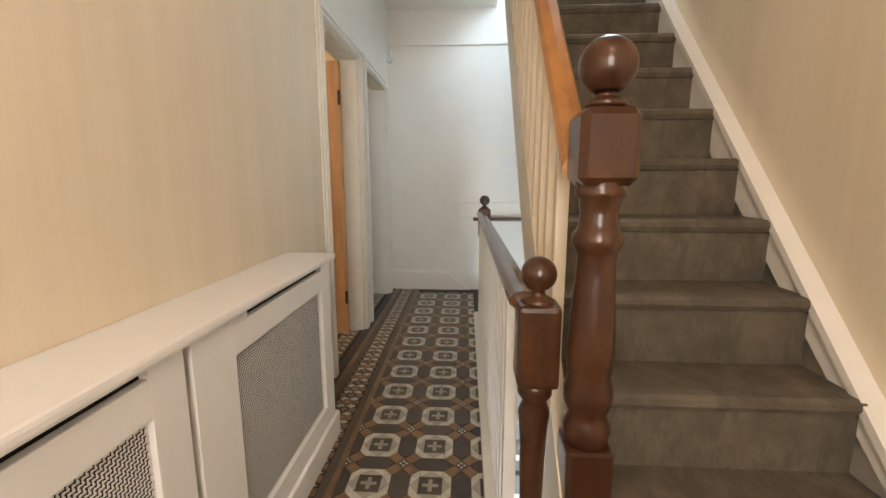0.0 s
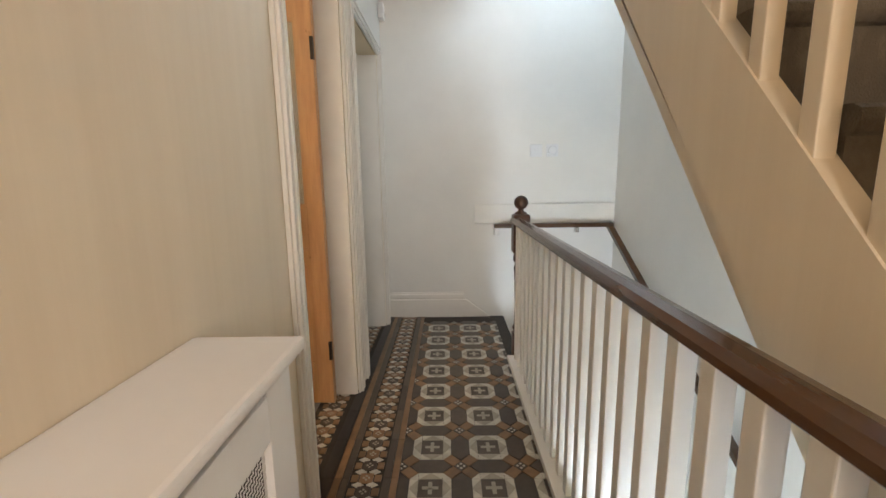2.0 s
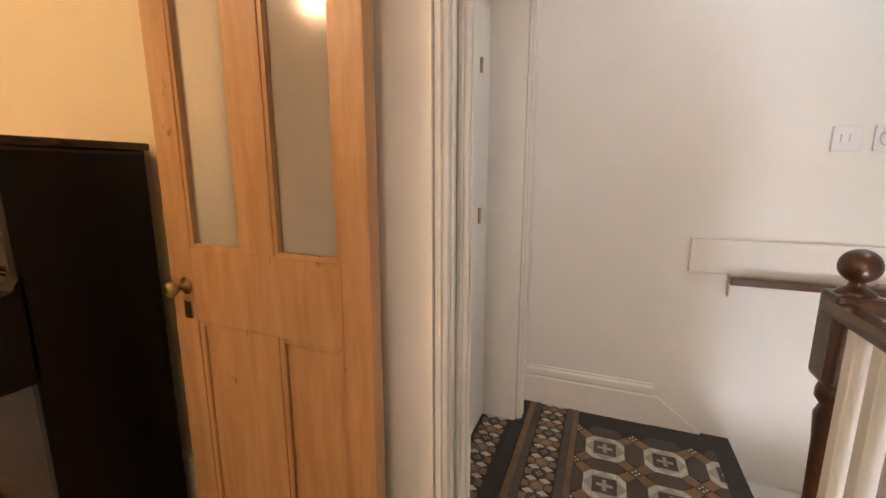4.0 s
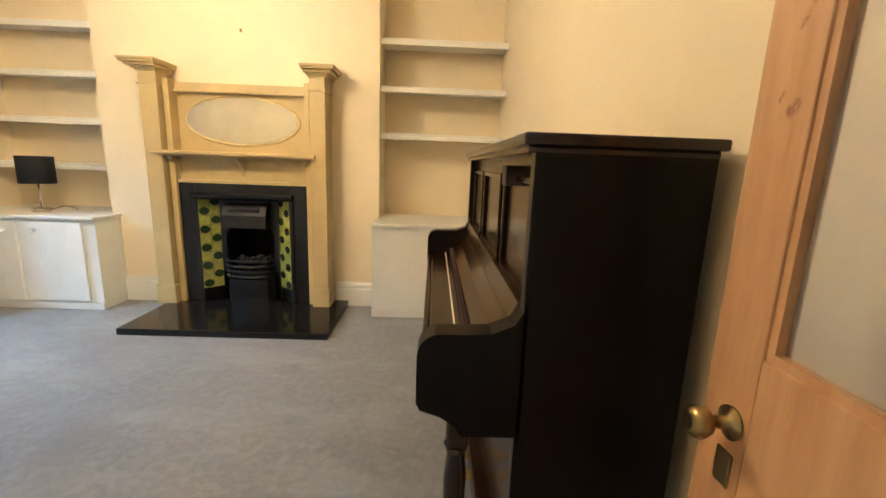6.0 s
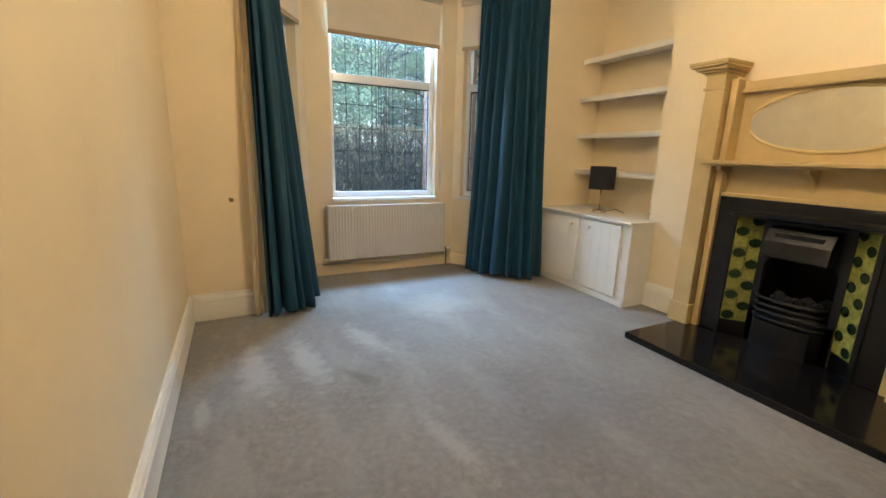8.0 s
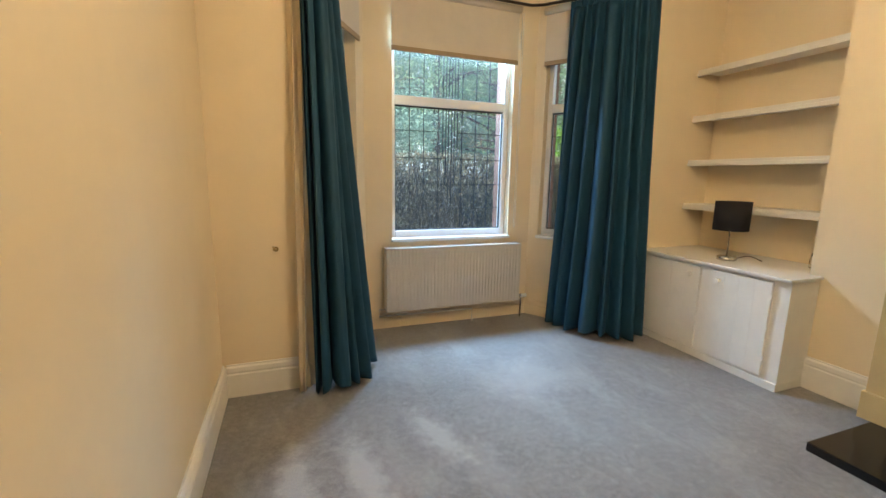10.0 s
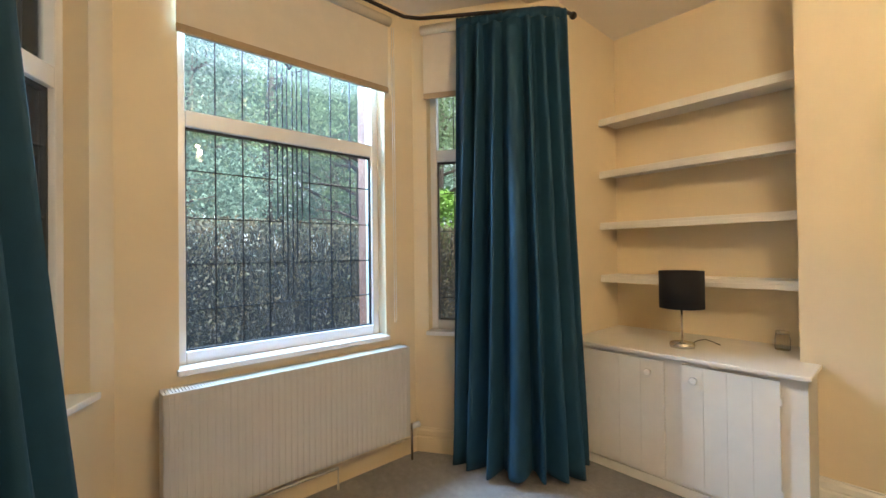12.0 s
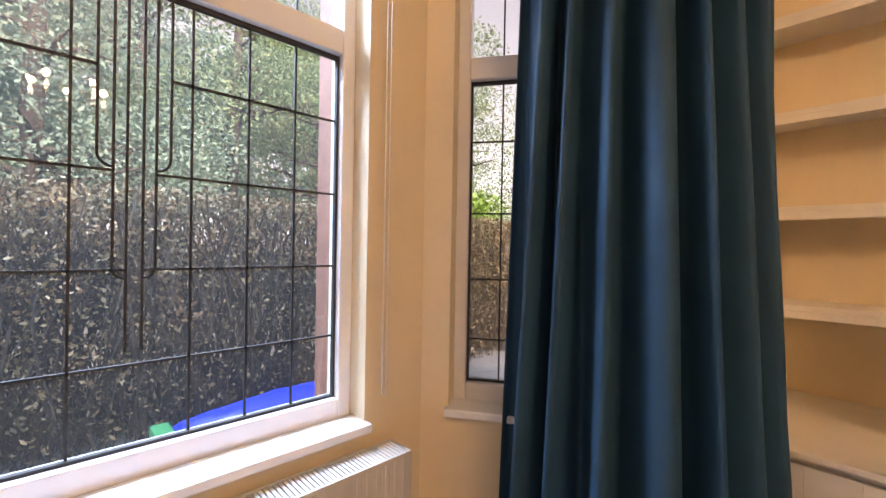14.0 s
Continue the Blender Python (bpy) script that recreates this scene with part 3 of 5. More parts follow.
# ---- stripped pine door standing open ----
dr = thing("door_1", (-0.85, 3.31, 0.006), "open stripped pine door with two tall frosted glass panes", "door", kind="structure")
dy0, dy1 = 3.29, 3.33
X0, X1 = -1.197, -0.530
part("stile", boxes((X0, -1.105, dy0, dy1, 0.006, 2.02), bev=0.003), PINE, dr)
part("stile", boxes((-0.607, X1, dy0, dy1, 0.006, 2.02), bev=0.003), PINE, dr)
part("mullion", boxes((-0.910, -0.805, dy0, dy1, 1.045, 1.90), bev=0.003), PINE, dr)
part("muntin", boxes((-0.905, -0.810, dy0, dy1, 0.22, 0.84), bev=0.003), PINE, dr)
part("top_rail", boxes((-1.105, -0.607, dy0, dy1, 1.90, 2.02), bev=0.003), PINE, dr)
part("lock_rail", boxes((-1.105, -0.607, dy0, dy1, 0.84, 1.045), bev=0.003), PINE, dr)
part("bottom_rail", boxes((-1.105, -0.607, dy0, dy1, 0.006, 0.22), bev=0.003), PINE, dr)
for a, b in ((-1.105, -0.905), (-0.810, -0.607)):
    part("panel", boxes((a, b, dy0 + 0.012, dy1 - 0.012, 0.22, 0.84), bev=0.002), PINE, dr)
    bm = bmesh.new()
    for p0, p1, z0, z1 in ((a, a + 0.016, 0.22, 0.84), (b - 0.016, b, 0.22, 0.84), (a + 0.016, b - 0.016, 0.22, 0.236), (a + 0.016, b - 0.016, 0.824, 0.84)):
        box(bm, p0, p1, dy0 + 0.003, dy0 + 0.013, z0, z1, bev=0.004)
    part("panel_moulding", bm, PINE, dr)
for a, b in ((-1.105, -0.910), (-0.805, -0.607)):
    g = part("pane", boxes((a, b, dy0 + 0.016, dy1 - 0.016, 1.045, 1.90)), FROST, dr, "frosted glass pane with a clear top edge")
    part("glazing_bead", boxes((a, a + 0.012, dy0 + 0.004, dy0 + 0.018, 1.045, 1.90), (b - 0.012, b, dy0 + 0.004, dy0 + 0.018, 1.045, 1.90), (a + 0.012, b - 0.012, dy0 + 0.004, dy0 + 0.018, 1.045, 1.057), (a + 0.012, b - 0.012, dy0 + 0.004, dy0 + 0.018, 1.888, 1.90)), PINE, g)
bm = bmesh.new()
KM = Matrix.Translation((-1.135, dy0, 0.938)) @ Matrix.Rotation(radians(90), 4, 'X')
lathe(bm, [(0.023, 0), (0.024, 0.004), (0.010, 0.008), (0.008, 0.028), (0.018, 0.034), (0.023, 0.044), (0.021, 0.054), (0.011, 0.060)], n=24, m=KM)
part("door_knob", bm, BRASS, dr, "round aged brass door knob")
bm = boxes((-1.150, -1.120, dy0 - 0.004, dy0, 0.845, 0.895), bev=0.0015)
part("escutcheon", bm, BRASS, dr, "small brass keyhole cover")
for z in (0.25, 1.72):
    part("hinge", boxes((X1 - 0.012, X1 + 0.004, dy0 - 0.006, dy0 + 0.01, z, z + 0.10), bev=0.002), DARKMETAL, dr, "black steel butt hinge")


dr.location = (-0.85, 3.308, 0.006)
dr.rotation_euler = (0, 0, radians(-2.2))

# ---- staircase up ----
R, G = 0.212, 0.201
Y1 = 1.256 - 2 * G
st = thing("staircase", (1.0, Y1, 0.0), "carpeted straight staircase with white painted strings", "staircase")
for i in range(1, 15):
    y, z = Y1 + (i - 1) * G, i * R
    bm = bmesh.new()
    prism(bm, [(y + 0.02, z - R - (0.0 if i == 1 else 0.04)), (y + 0.02, z - 0.045), (y + 0.010, z - 0.040), (y + 0.0, z - 0.024), (y + 0.003, z - 0.008), (y + 0.016, z), (y + G + 0.02, z), (y + G + 0.02, z - R)], 'x', 0.66, 1.40)
    part("step", bm, STAIRCARPET, st, "brown-grey carpeted step" if i == 1 else "")


def string_board(x0, x1, up, down, name, label):
    bm = bmesh.new()
    s = R / G
    y0, y1 = (1.10, 3.9) if name == "outer_string" else (0.72, 3.75)
    pts = [(y0, max(0.0, (y0 - Y1) * s + R - down))]
    if name == "outer_string":
        pts = [(1.14, 0.0), (1.10, 0.0), (1.10, 0.823 + 1.069 * (1.10 - 1.535)), (3.6, 0.823 + 1.069 * (3.6 - 1.535)), (3.6, 0.851 + 1.145 * (3.6 - 1.871))]
    else:
        pts = [(y0, 0.0), (y0, (y0 - 1.235) * 1.08 + 0.563), (y1, (y1 - 1.235) * 1.08 + 0.563), (y1, (y1 - 1.235) * 1.08 + 0.2)]
    prism(bm, pts, 'x', x0, x1)
    part(name, bm, WHITE if name != "outer_string" else HALLPAINT, st, label)


string_board(0.615, 0.66, 0, 0, "outer_string", "cream painted closed string")
string_board(1.40, 1.45, 0, 0, "wall_string", "white painted wall string")
bm = bmesh.new()
prism(bm, [(0.72, 0.563 - 0.515 * 1.08), (0.72, 0.60 - 0.515 * 1.08), (3.75, 0.60 + 2.515 * 1.08), (3.75, 0.563 + 2.515 * 1.08)], 'x', 1.388, 1.45)
part("string_moulding", bm, WHITE, st)
bm = bmesh.new()
prism(bm, [(1.24, 0.0), (3.6, 2.66), (3.6, 2.70), (1.24, 0.06)], 'x', 0.66, 1.40)
part("soffit", bm, HALLPAINT, st, "cream plastered underside")
# square balusters on the outer string
zt = lambda y: 0.823 + 1.069 * (y - 1.535)
for k in range(18):
    y = 1.386 + 0.1285 * k
    h0, h1 = zt(y), zt(y) + 0.70 + 0.012
    part("baluster", boxes((0.620, 0.654, y - 0.017, y + 0.017, h0 - 0.03, h1), bev=0.003), HALLPAINT, st)
bm = bmesh.new()
sec = [(-0.034, 0.0), (-0.038, 0.022), (-0.028, 0.045), (0.0, 0.056), (0.028, 0.045), (0.038, 0.022), (0.034, 0.0)]
ra = [bm.verts.new((0.638 + a, 1.23, zt(1.23) + 0.70 + b)) for a, b in sec]
rb = [bm.verts.new((0.638 + a, 3.6, zt(3.6) + 0.70 + b)) for a, b in sec]
bm.faces.new(ra)
bm.faces.new(list(reversed(rb)))
for i in range(len(sec)):
    j = (i + 1) % len(sec)
    bm.faces.new((ra[j], ra[i], rb[i], rb[j]))
bmesh.ops.recalc_face_normals(bm, faces=bm.faces[:])
part("handrail", bm, LITWOOD, st, "polished wooden handrail, orange lamplight put into its colour")
# large turned newel
nx, ny = 0.675, 1.18
np_ = thing("newel_post", (nx, ny, 0.0), "tall turned mahogany newel post with a ball finial", "newel post")
bm = bmesh.new()
box(bm, nx - 0.055, nx + 0.055, ny - 0.055, ny + 0.055, 0.0, 0.56, bev=0.010)
SHAFT = ((0.055, 0.555), (0.060, 0.575), (0.066, 0.60), (0.055, 0.622), (0.052, 0.64), (0.064, 0.665), (0.066, 0.70), (0.054, 0.735), (0.060, 0.75), (0.062, 0.80),
         (0.056, 0.90), (0.050, 0.97), (0.048, 1.02), (0.054, 1.035), (0.064, 1.05), (0.064, 1.07), (0.052, 1.085), (0.046, 1.12), (0.052, 1.15), (0.062, 1.158), (0.062, 1.170), (0.056, 1.178), (0.062, 1.186), (0.056, 1.20))
lathe(bm, [(p * 0.88, z) for p, z in SHAFT], (nx, ny, 0), 32)
part("turned_shaft", bm, MAHOG, np_)
bm = bmesh.new()
box(bm, nx - 0.063, nx + 0.063, ny - 0.063, ny + 0.063, 1.180, 1.342)
bmesh.ops.bevel(bm, geom=bm.edges[:], offset=0.017, segments=1, affect='EDGES')
part("block", bm, MAHOG, np_, "bevelled square block")
bm = bmesh.new()
lathe(bm, [(0.040, 1.345), (0.046, 1.352), (0.040, 1.360), (0.023, 1.366), (0.022, 1.378)] + [(0.061 * math.cos(a), 1.432 + 0.060 * math.sin(a)) for a in [radians(-68 + 14 * k) for k in range(12)]], (nx, ny, 0), 32)
part("ball", bm, MAHOG, np_)

# ---- banister round the stairwell ----
xr = lambda y: 0.525 - 0.018 * (y - 1.24) / 2.6
ba = thing("banister", (0.51, 2.5, 0.0), "white square balusters under a dark wooden handrail", "banister")


def small_newel(x, y, top, flat):
    s = 0.052
    bm = bmesh.new()
    box(bm, x - s, x + s, y - s, y + s, 0.68 if flat else 0.70, top - 0.115, bev=0.014)
    box(bm, x - 0.042, x + 0.042, y - 0.042, y + 0.042, -0.02, 0.16, bev=0.006)
    lathe(bm, [(0.040, 0.155), (0.034, 0.18), (0.044, 0.20), (0.034, 0.22), (0.030, 0.34), (0.034, 0.52), (0.040, 0.60), (0.030, 0.63), (0.044, 0.65), (0.044, 0.67), (0.036, 0.70)], (x, y, 0), 24)
    p = part("newel", bm, MAHOG, ba, "dark turned newel with a ball top")
    bm = bmesh.new()
    lathe(bm, [(0.044, top - 0.118), (0.034, top - 0.105), (0.020, top - 0.098)] + [(0.044 * math.cos(a), top - 0.044 + 0.044 * math.sin(a)) for a in [radians(-70 + 14 * k) for k in range(12)]], (x, y, 0), 24)
    part("ball", bm, MAHOG, p)


small_newel(0.558, 1.24, 1.008, True)
small_newel(0.538, 3.86, 1.06, False)
bm = bmesh.new()
sec = [(-0.024, 0.0), (-0.036, 0.010), (-0.036, 0.026), (-0.024, 0.040), (0.0, 0.046), (0.024, 0.040), (0.036, 0.026), (0.036, 0.010), (0.024, 0.0)]
ra = [bm.verts.new((0.525 + a, 1.25, 0.872 + b)) for a, b in sec]
rb = [bm.verts.new((0.508 + a, 3.86, 0.885 + b)) for a, b in sec]
bm.faces.new(ra)
bm.faces.new(list(reversed(rb)))
for i in range(len(sec)):
    j = (i + 1) % len(sec)
    bm.faces.new((ra[j], ra[i], rb[i], rb[j]))
bmesh.ops.recalc_face_normals(bm, faces=bm.faces[:])
part("handrail", bm, RAILWOOD, ba, "dark brown rounded handrail")
part("bottom_rail", boxes((0.455, 0.545, 1.18, 3.80, 0.0, 0.035), bev=0.006), WHITE, ba, "cream painted floor rail")
for k in range(24):
    y = 1.36 + 0.1035 * k
    part("baluster", boxes((0.492, 0.530, y - 0.019, y + 0.019, 0.033, 0.88), bev=0.003), WHITE, ba)

# ---- stairs down, wall rail ----
sd = thing("cellar_stairs", (1.0, 4.2, -1.5), "white painted stairs going down to the lower floor", "staircase")
for i in range(4):
    part("step", boxes((0.545 + 0.22 * i, 1.45, 3.92, 4.66, -0.19 * (i + 1) - 0.05, -0.19 * (i + 1)), bev=0.006), WHITE, sd)
for i in range(7):
    part("step", boxes((0.56, 1.45, 3.92 - 0.22 * (i + 1), 3.92 - 0.22 * i, -0.19 * (i + 5) - 0.05, -0.19 * (i + 5)), bev=0.006), WHITE, sd)
struct("wall_stairwell_inner", boxes((0.535, 0.548, 0.95, 3.9, -2.2, -0.1), (0.548, 1.45, 0.93, 0.95, -2.2, -0.1), (0.535, 0.548, 3.9, 4.68, -2.2, -0.1)), WHITEWALL, "white painted wall below the hall floor", "wall")
struct("floor_lower", boxes((0.5, 1.5, 0.9, 4.7, -2.3, -2.2)), CARPET, "carpeted floor of the lower level", "floor")
wr = thing("wall_handrail", (1.0, 4.62, 0.78), "dark wooden handrail on white backing along the stairwell", "handrail")
part("rail", boxes((0.455, 1.42, 4.60, 4.645, 0.765, 0.800), bev=0.006), RAILWOOD, wr)
bm = bmesh.new()
prism(bm, [(4.66, 0.765), (4.66, 0.80), (2.8, -0.19), (2.8, -0.225)], 'x', 1.375, 1.42)
part("rail", bm, RAILWOOD, wr)
part("backing_board", boxes((0.30, 1.44, 4.66, 4.679, 0.80, 0.955), (0.46, 0.50, 4.645, 4.679, 0.70, 0.80), bev=0.004), WHITE, wr, "white painted backing board")
part("bracket", boxes((1.12, 1.15, 4.63, 4.68, 0.72, 0.765), bev=0.006), CHROME, wr, "steel rail bracket")

# ---- hall fittings ----
for x0, lab in ((0.745, "white plastic double light switch on the hall wall"), (0.875, "white plastic thermostat dial on the hall wall")):
    sw = thing("wall_switch" if x0 < 0.8 else "thermostat", (x0 + 0.05, 4.676, 1.33), lab, "switch")
    part("plate", boxes((x0, x0 + 0.095, 4.668, 4.68, 1.330, 1.428), bev=0.004), SWITCH, sw)
    if x0 < 0.8:
        for k in range(2):
            part("rocker", boxes((x0 + 0.025 + 0.028 * k, x0 + 0.040 + 0.028 * k, 4.662, 4.669, 1.365, 1.395), bev=0.002), SWITCH, sw)
    else:
        bm = bmesh.new()
        lathe(bm, [(0.034, 0), (0.034, 0.012), (0.030, 0.016)], n=20, m=Matrix.Translation((x0 + 0.048, 4.668, 1.379)) @ Matrix.Rotation(radians(90), 4, 'X'))
        part("dial", bm, UPVC, sw)
sn = thing("alarm_sensor", (-0.40, 4.62, 2.38), "small white alarm sensor in the wall corner", "sensor")
part("body", boxes((-0.429, -0.385, 4.60, 4.678, 2.36, 2.47), bev=0.008), SWITCH, sn)
part("lens", boxes((-0.39, -0.380, 4.61, 4.665, 2.375, 2.41), bev=0.003), UPVC, sn)

rc = thing("radiator_cover", (-0.33, 1.2, 0.0), "white painted radiator cover with perforated metal grilles", "radiator cover")
part("shelf", boxes((HX + 0.008, -0.205, -0.30, 2.03, 0.845, 0.872), bev=0.009), COVER, rc)
part("end_panel", boxes((HX + 0.008, -0.245, 1.985, 2.005, 0.0, 0.845), bev=0.002), COVER, rc)
FX0, FX1 = -0.245, -0.225
part("plinth", boxes((HX + 0.03, -0.212, -0.30, 2.02, 0.0, 0.115), bev=0.008), COVER, rc)
for a, b in ((1.06, 1.99), (0.09, 1.035), (-0.30, 0.065)):
    part("stile", boxes((FX0, FX1, a, a + 0.17, 0.115, 0.842), bev=0.002), COVER, rc)
    part("stile", boxes((FX0, FX1, b - 0.10, b, 0.115, 0.842), bev=0.002), COVER, rc)
    part("bottom_rail", boxes((FX0, FX1, a + 0.17, b - 0.10, 0.115, 0.20), bev=0.002), COVER, rc)
    part("top_rail", boxes((FX0, FX1, a + 0.17, b - 0.10, 0.735, 0.818), bev=0.002), COVER, rc)
    part("packer", boxes((FX0, FX1, a + 0.17, a + 0.24, 0.818, 0.842), bev=0.002), COVER, rc)
    # Dark sheet: the shade inside the cover, given as a near-black colour.
    part("backing", boxes((FX0 - 0.03, FX0 - 0.02, a + 0.1, b - 0.05, 0.15, 0.84)), GAP_SHADE, rc, "dark sheet for the shade behind the grille")
    bm = bmesh.new()
    y0g, y1g = a + 0.165, b - 0.095
    z = 0.20
    j = 0
    pitch = 0.0115
    while z < 0.733:
        i, y = 0, y0g
        while y < y1g:
            if (i + j) % 2:
                q = [(y, z), (y + pitch, z), (y + pitch, z + 0.0035), (y, z + 0.0035)]
            else:
                q = [(y, z), (y + 0.0035, z), (y + 0.0035, z + pitch), (y, z + pitch)]
            bm.faces.new([bm.verts.new((FX0 + 0.006, p, r)) for p, r in q])
            q = [(y, z), (y + 0.0050, z), (y + 0.0050, z + 0.0050), (y, z + 0.0050)]
            bm.faces.new([bm.verts.new((FX0 + 0.0062, p, r)) for p, r in q])
            y += pitch * 0.72
            i += 1
        z += pitch * 0.72
        j += 1
    part("grille", bm, COVER, rc, "white basket-weave perforated grille")
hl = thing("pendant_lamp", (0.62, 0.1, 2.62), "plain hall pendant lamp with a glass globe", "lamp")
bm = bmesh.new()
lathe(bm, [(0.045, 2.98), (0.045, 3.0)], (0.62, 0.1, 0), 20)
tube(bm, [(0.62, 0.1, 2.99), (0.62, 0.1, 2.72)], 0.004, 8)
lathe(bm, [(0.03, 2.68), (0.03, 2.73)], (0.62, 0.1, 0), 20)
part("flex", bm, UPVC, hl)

# ---- fireplace ----
fs = thing("fireplace_surround", (-4.1, 1.31, 0.05), "tall beige painted fireplace surround with an oval mirror panel", "fireplace")
B = -4.24
for y0, y1, s in ((0.600, 0.735, 1), (1.895, 2.015, -1)):
    p = part("pilaster", boxes((B, -4.03, y0, y1, 0.05, 1.90), bev=0.006), SURROUND, fs)
    part("plinth_block", boxes((B, -4.015, y0 - 0.012, y1 + 0.012, 0.05, 0.21), bev=0.006), SURROUND, p)
    yi0, yi1 = (y1 + 0.012, y1 + 0.058) if s > 0 else (y0 - 0.058, y0 - 0.012)
    part("fillet", boxes((B, -4.08, min(yi0, yi1), max(yi0, yi1), 0.05, 1.86), bev=0.008), SURROUND, p)
    part("neck_band", boxes((B, -4.018, y0 - 0.010, y1 + 0.010, 1.795, 1.812), bev=0.004), SURROUND, p)
    bm = bmesh.new()
    for k, (o, za, zb) in enumerate(((0.012, 1.895, 1.91), (0.030, 1.91, 1.925), (0.055, 1.925, 1.945), (0.080, 1.945, 1.962), (0.088, 1.962, 1.980))):
        box(bm, B, -4.03 + o, y0 - o * (1.05 if s > 0 else 0.55), y1 + o * (0.55 if s > 0 else 1.05), za, zb, bev=0.005)
    part("capital", bm, SURROUND, p, "stepped moulded cap")
pan = part("mirror_panel", boxes((B, -4.19, 0.79, 1.84, 1.30, 1.80), bev=0.004), SURROUND, fs)
bm = bmesh.new()
cp = []
for k in range(13):
    q = k / 12
    cp.append((0.735 + 0.10 * q, 1.845 + 0.045 * (1 - q) ** 2))
top = [(0.735, 1.79)] + cp + [(0.735 + 1.16 - (a - 0.735), b) for a, b in reversed(cp)] + [(1.895, 1.79)]
prism(bm, top, 'x', B, -4.165)
box(bm, B, -4.14, 0.735, 1.895, 1.770, 1.790, bev=0.006)
part("cresting", bm, SURROUND, fs)


def oval(cy, cz, a, b, x0, x1, k0, n=64):
    bm = bmesh.new()
    ins, outs = [], []
    rows = []
    for kk, xx in ((1.0, x1 - 0.004), (1.02, x1), (1.045, x1), (1.06, x0)):
        rows.append([bm.verts.new((xx, cy + a * kk * math.cos(2 * math.pi * i / n), cz + b * (1 + (kk - 1) * 2) * math.sin(2 * math.pi * i / n))) for i in range(n)])
    for p, q in zip(rows, rows[1:]):
        for i in range(n):
            f = bm.faces.new((p[i], p[(i + 1) % n], q[(i + 1) % n], q[i]))
            f.smooth = True
    return bm


n = 64
mb = prism(bmesh.new(), [(1.305 + 0.445 * math.cos(2 * math.pi * i / n), 1.565 + 0.180 * math.sin(2 * math.pi * i / n)) for i in range(n)], 'x', -4.195, -4.186)
part("mirror", mb, MIRROR, pan, "oval bevelled mirror")
part("mirror_rim", oval(1.305, 1.565, 0.448, 0.184, -4.19, -4.178, 1), SURROUND, pan)
part("mantel_shelf", boxes((B, -3.99, 0.66, 1.935, 1.285, 1.312), (B, -4.03, 0.69, 1.905, 1.268, 1.286), bev=0.006), SURROUND, fs, "narrow moulded mantel shelf")
part("frieze", boxes((B, -4.15, 0.735, 1.895, 1.075, 1.27), (B, -4.105, 0.735, 1.895, 1.06, 1.085), bev=0.005), SURROUND, fs)
for y in (0.79, 1.31, 1.84):
    bm = bmesh.new()
    prism(bm, [(-4.15, 1.268), (-4.02, 1.268), (-4.025, 1.245), (-4.09, 1.215), (-4.125, 1.165), (-4.15, 1.12)], 'y', y - 0.016, y + 0.016)
    part("bracket", bm, SURROUND, fs, "small curved shelf bracket")

fi = thing("cast_iron_fireplace", (-4.2, 1.31, 0.05), "black cast iron fireplace with olive green tiled sides", "fireplace")
y0, y1, zt_ = 0.738, 1.892, 1.06
part("frame", boxes((B, -4.11, y0, 0.925, 0.05, zt_), (B, -4.11, 1.695, y1, 0.05, zt_), (B, -4.11, 0.925, 1.695, 0.955, zt_), bev=0.008), IRON, fi)
for a in (0.905, 1.685):
    part("frame_moulding", boxes((-4.11, -4.095, a, a + 0.03, 0.05, 0.975), bev=0.005), IRON, fi)
bm = bmesh.new()
prism(bm, [(-4.13, 0.925), (-4.045, 0.950), (-4.04, 0.965), (-4.06, 0.975), (-4.13, 0.99)], 'y', 0.90, 1.72)
part("canopy_lip", bm, IRON, fi, "projecting moulded iron lip")
for s in (1, -1):
    c0 = Vector((-4.105, 1.31 - s * 0.375, 0))
    c1 = Vector((-4.215, 1.31 - s * 0.245, 0))
    d = (c1 - c0) / 2
    nrm = Vector((d.y * s, -d.x * s, 0)).normalized()
    if nrm.x < 0:
        nrm = -nrm
    bk = bmesh.new()
    vs = [bk.verts.new(p - nrm * 0.006 + Vector((0, 0, z))) for p, z in ((c0, 0.05), (c1, 0.05), (c1, 0.955), (c0, 0.955))]
    bk.faces.new(vs)
    bmesh.ops.solidify(bk, geom=bk.faces[:], thickness=0.006)
    tp = part("tile_panel", bk, IRON, fi)
    for j in range(10):
        for i in range(2):
            a = c0 + d * i + d * 0.02
            b = c0 + d * (i + 1) - d * 0.02
            z0 = 0.165 + 0.078 * j
            tb = bmesh.new()
            lo = [tb.verts.new(p + nrm * k + Vector((0, 0, z))) for k in (-0.004, 0.003) for p, z in ((a, z0), (b, z0), (b, z0 + 0.076), (a, z0 + 0.076))]
            for q in ((4, 5, 6, 7), (0, 1, 5, 4), (1, 2, 6, 5), (2, 3, 7, 6), (3, 0, 4, 7)):
                tb.faces.new([lo[w] for w in q])
            bmesh.ops.recalc_face_normals(tb, faces=tb.faces[:])
            part("tile", tb, TILEYELLOW, tp)
            if (i + j) % 2 == 0:
                tb = bmesh.new()
                cc = (a + b) / 2 + nrm * 0.0045 + Vector((0, 0, z0 + 0.038))
                u = d.normalized()
                tb.faces.new([tb.verts.new(cc + u * 0.039 * math.cos(w * math.pi / 8) + Vector((0, 0, 0.033 * math.sin(w * math.pi / 8)))) for w in range(16)])
                part("flower", tb, TILEGREEN, tp, "dark green rosette")
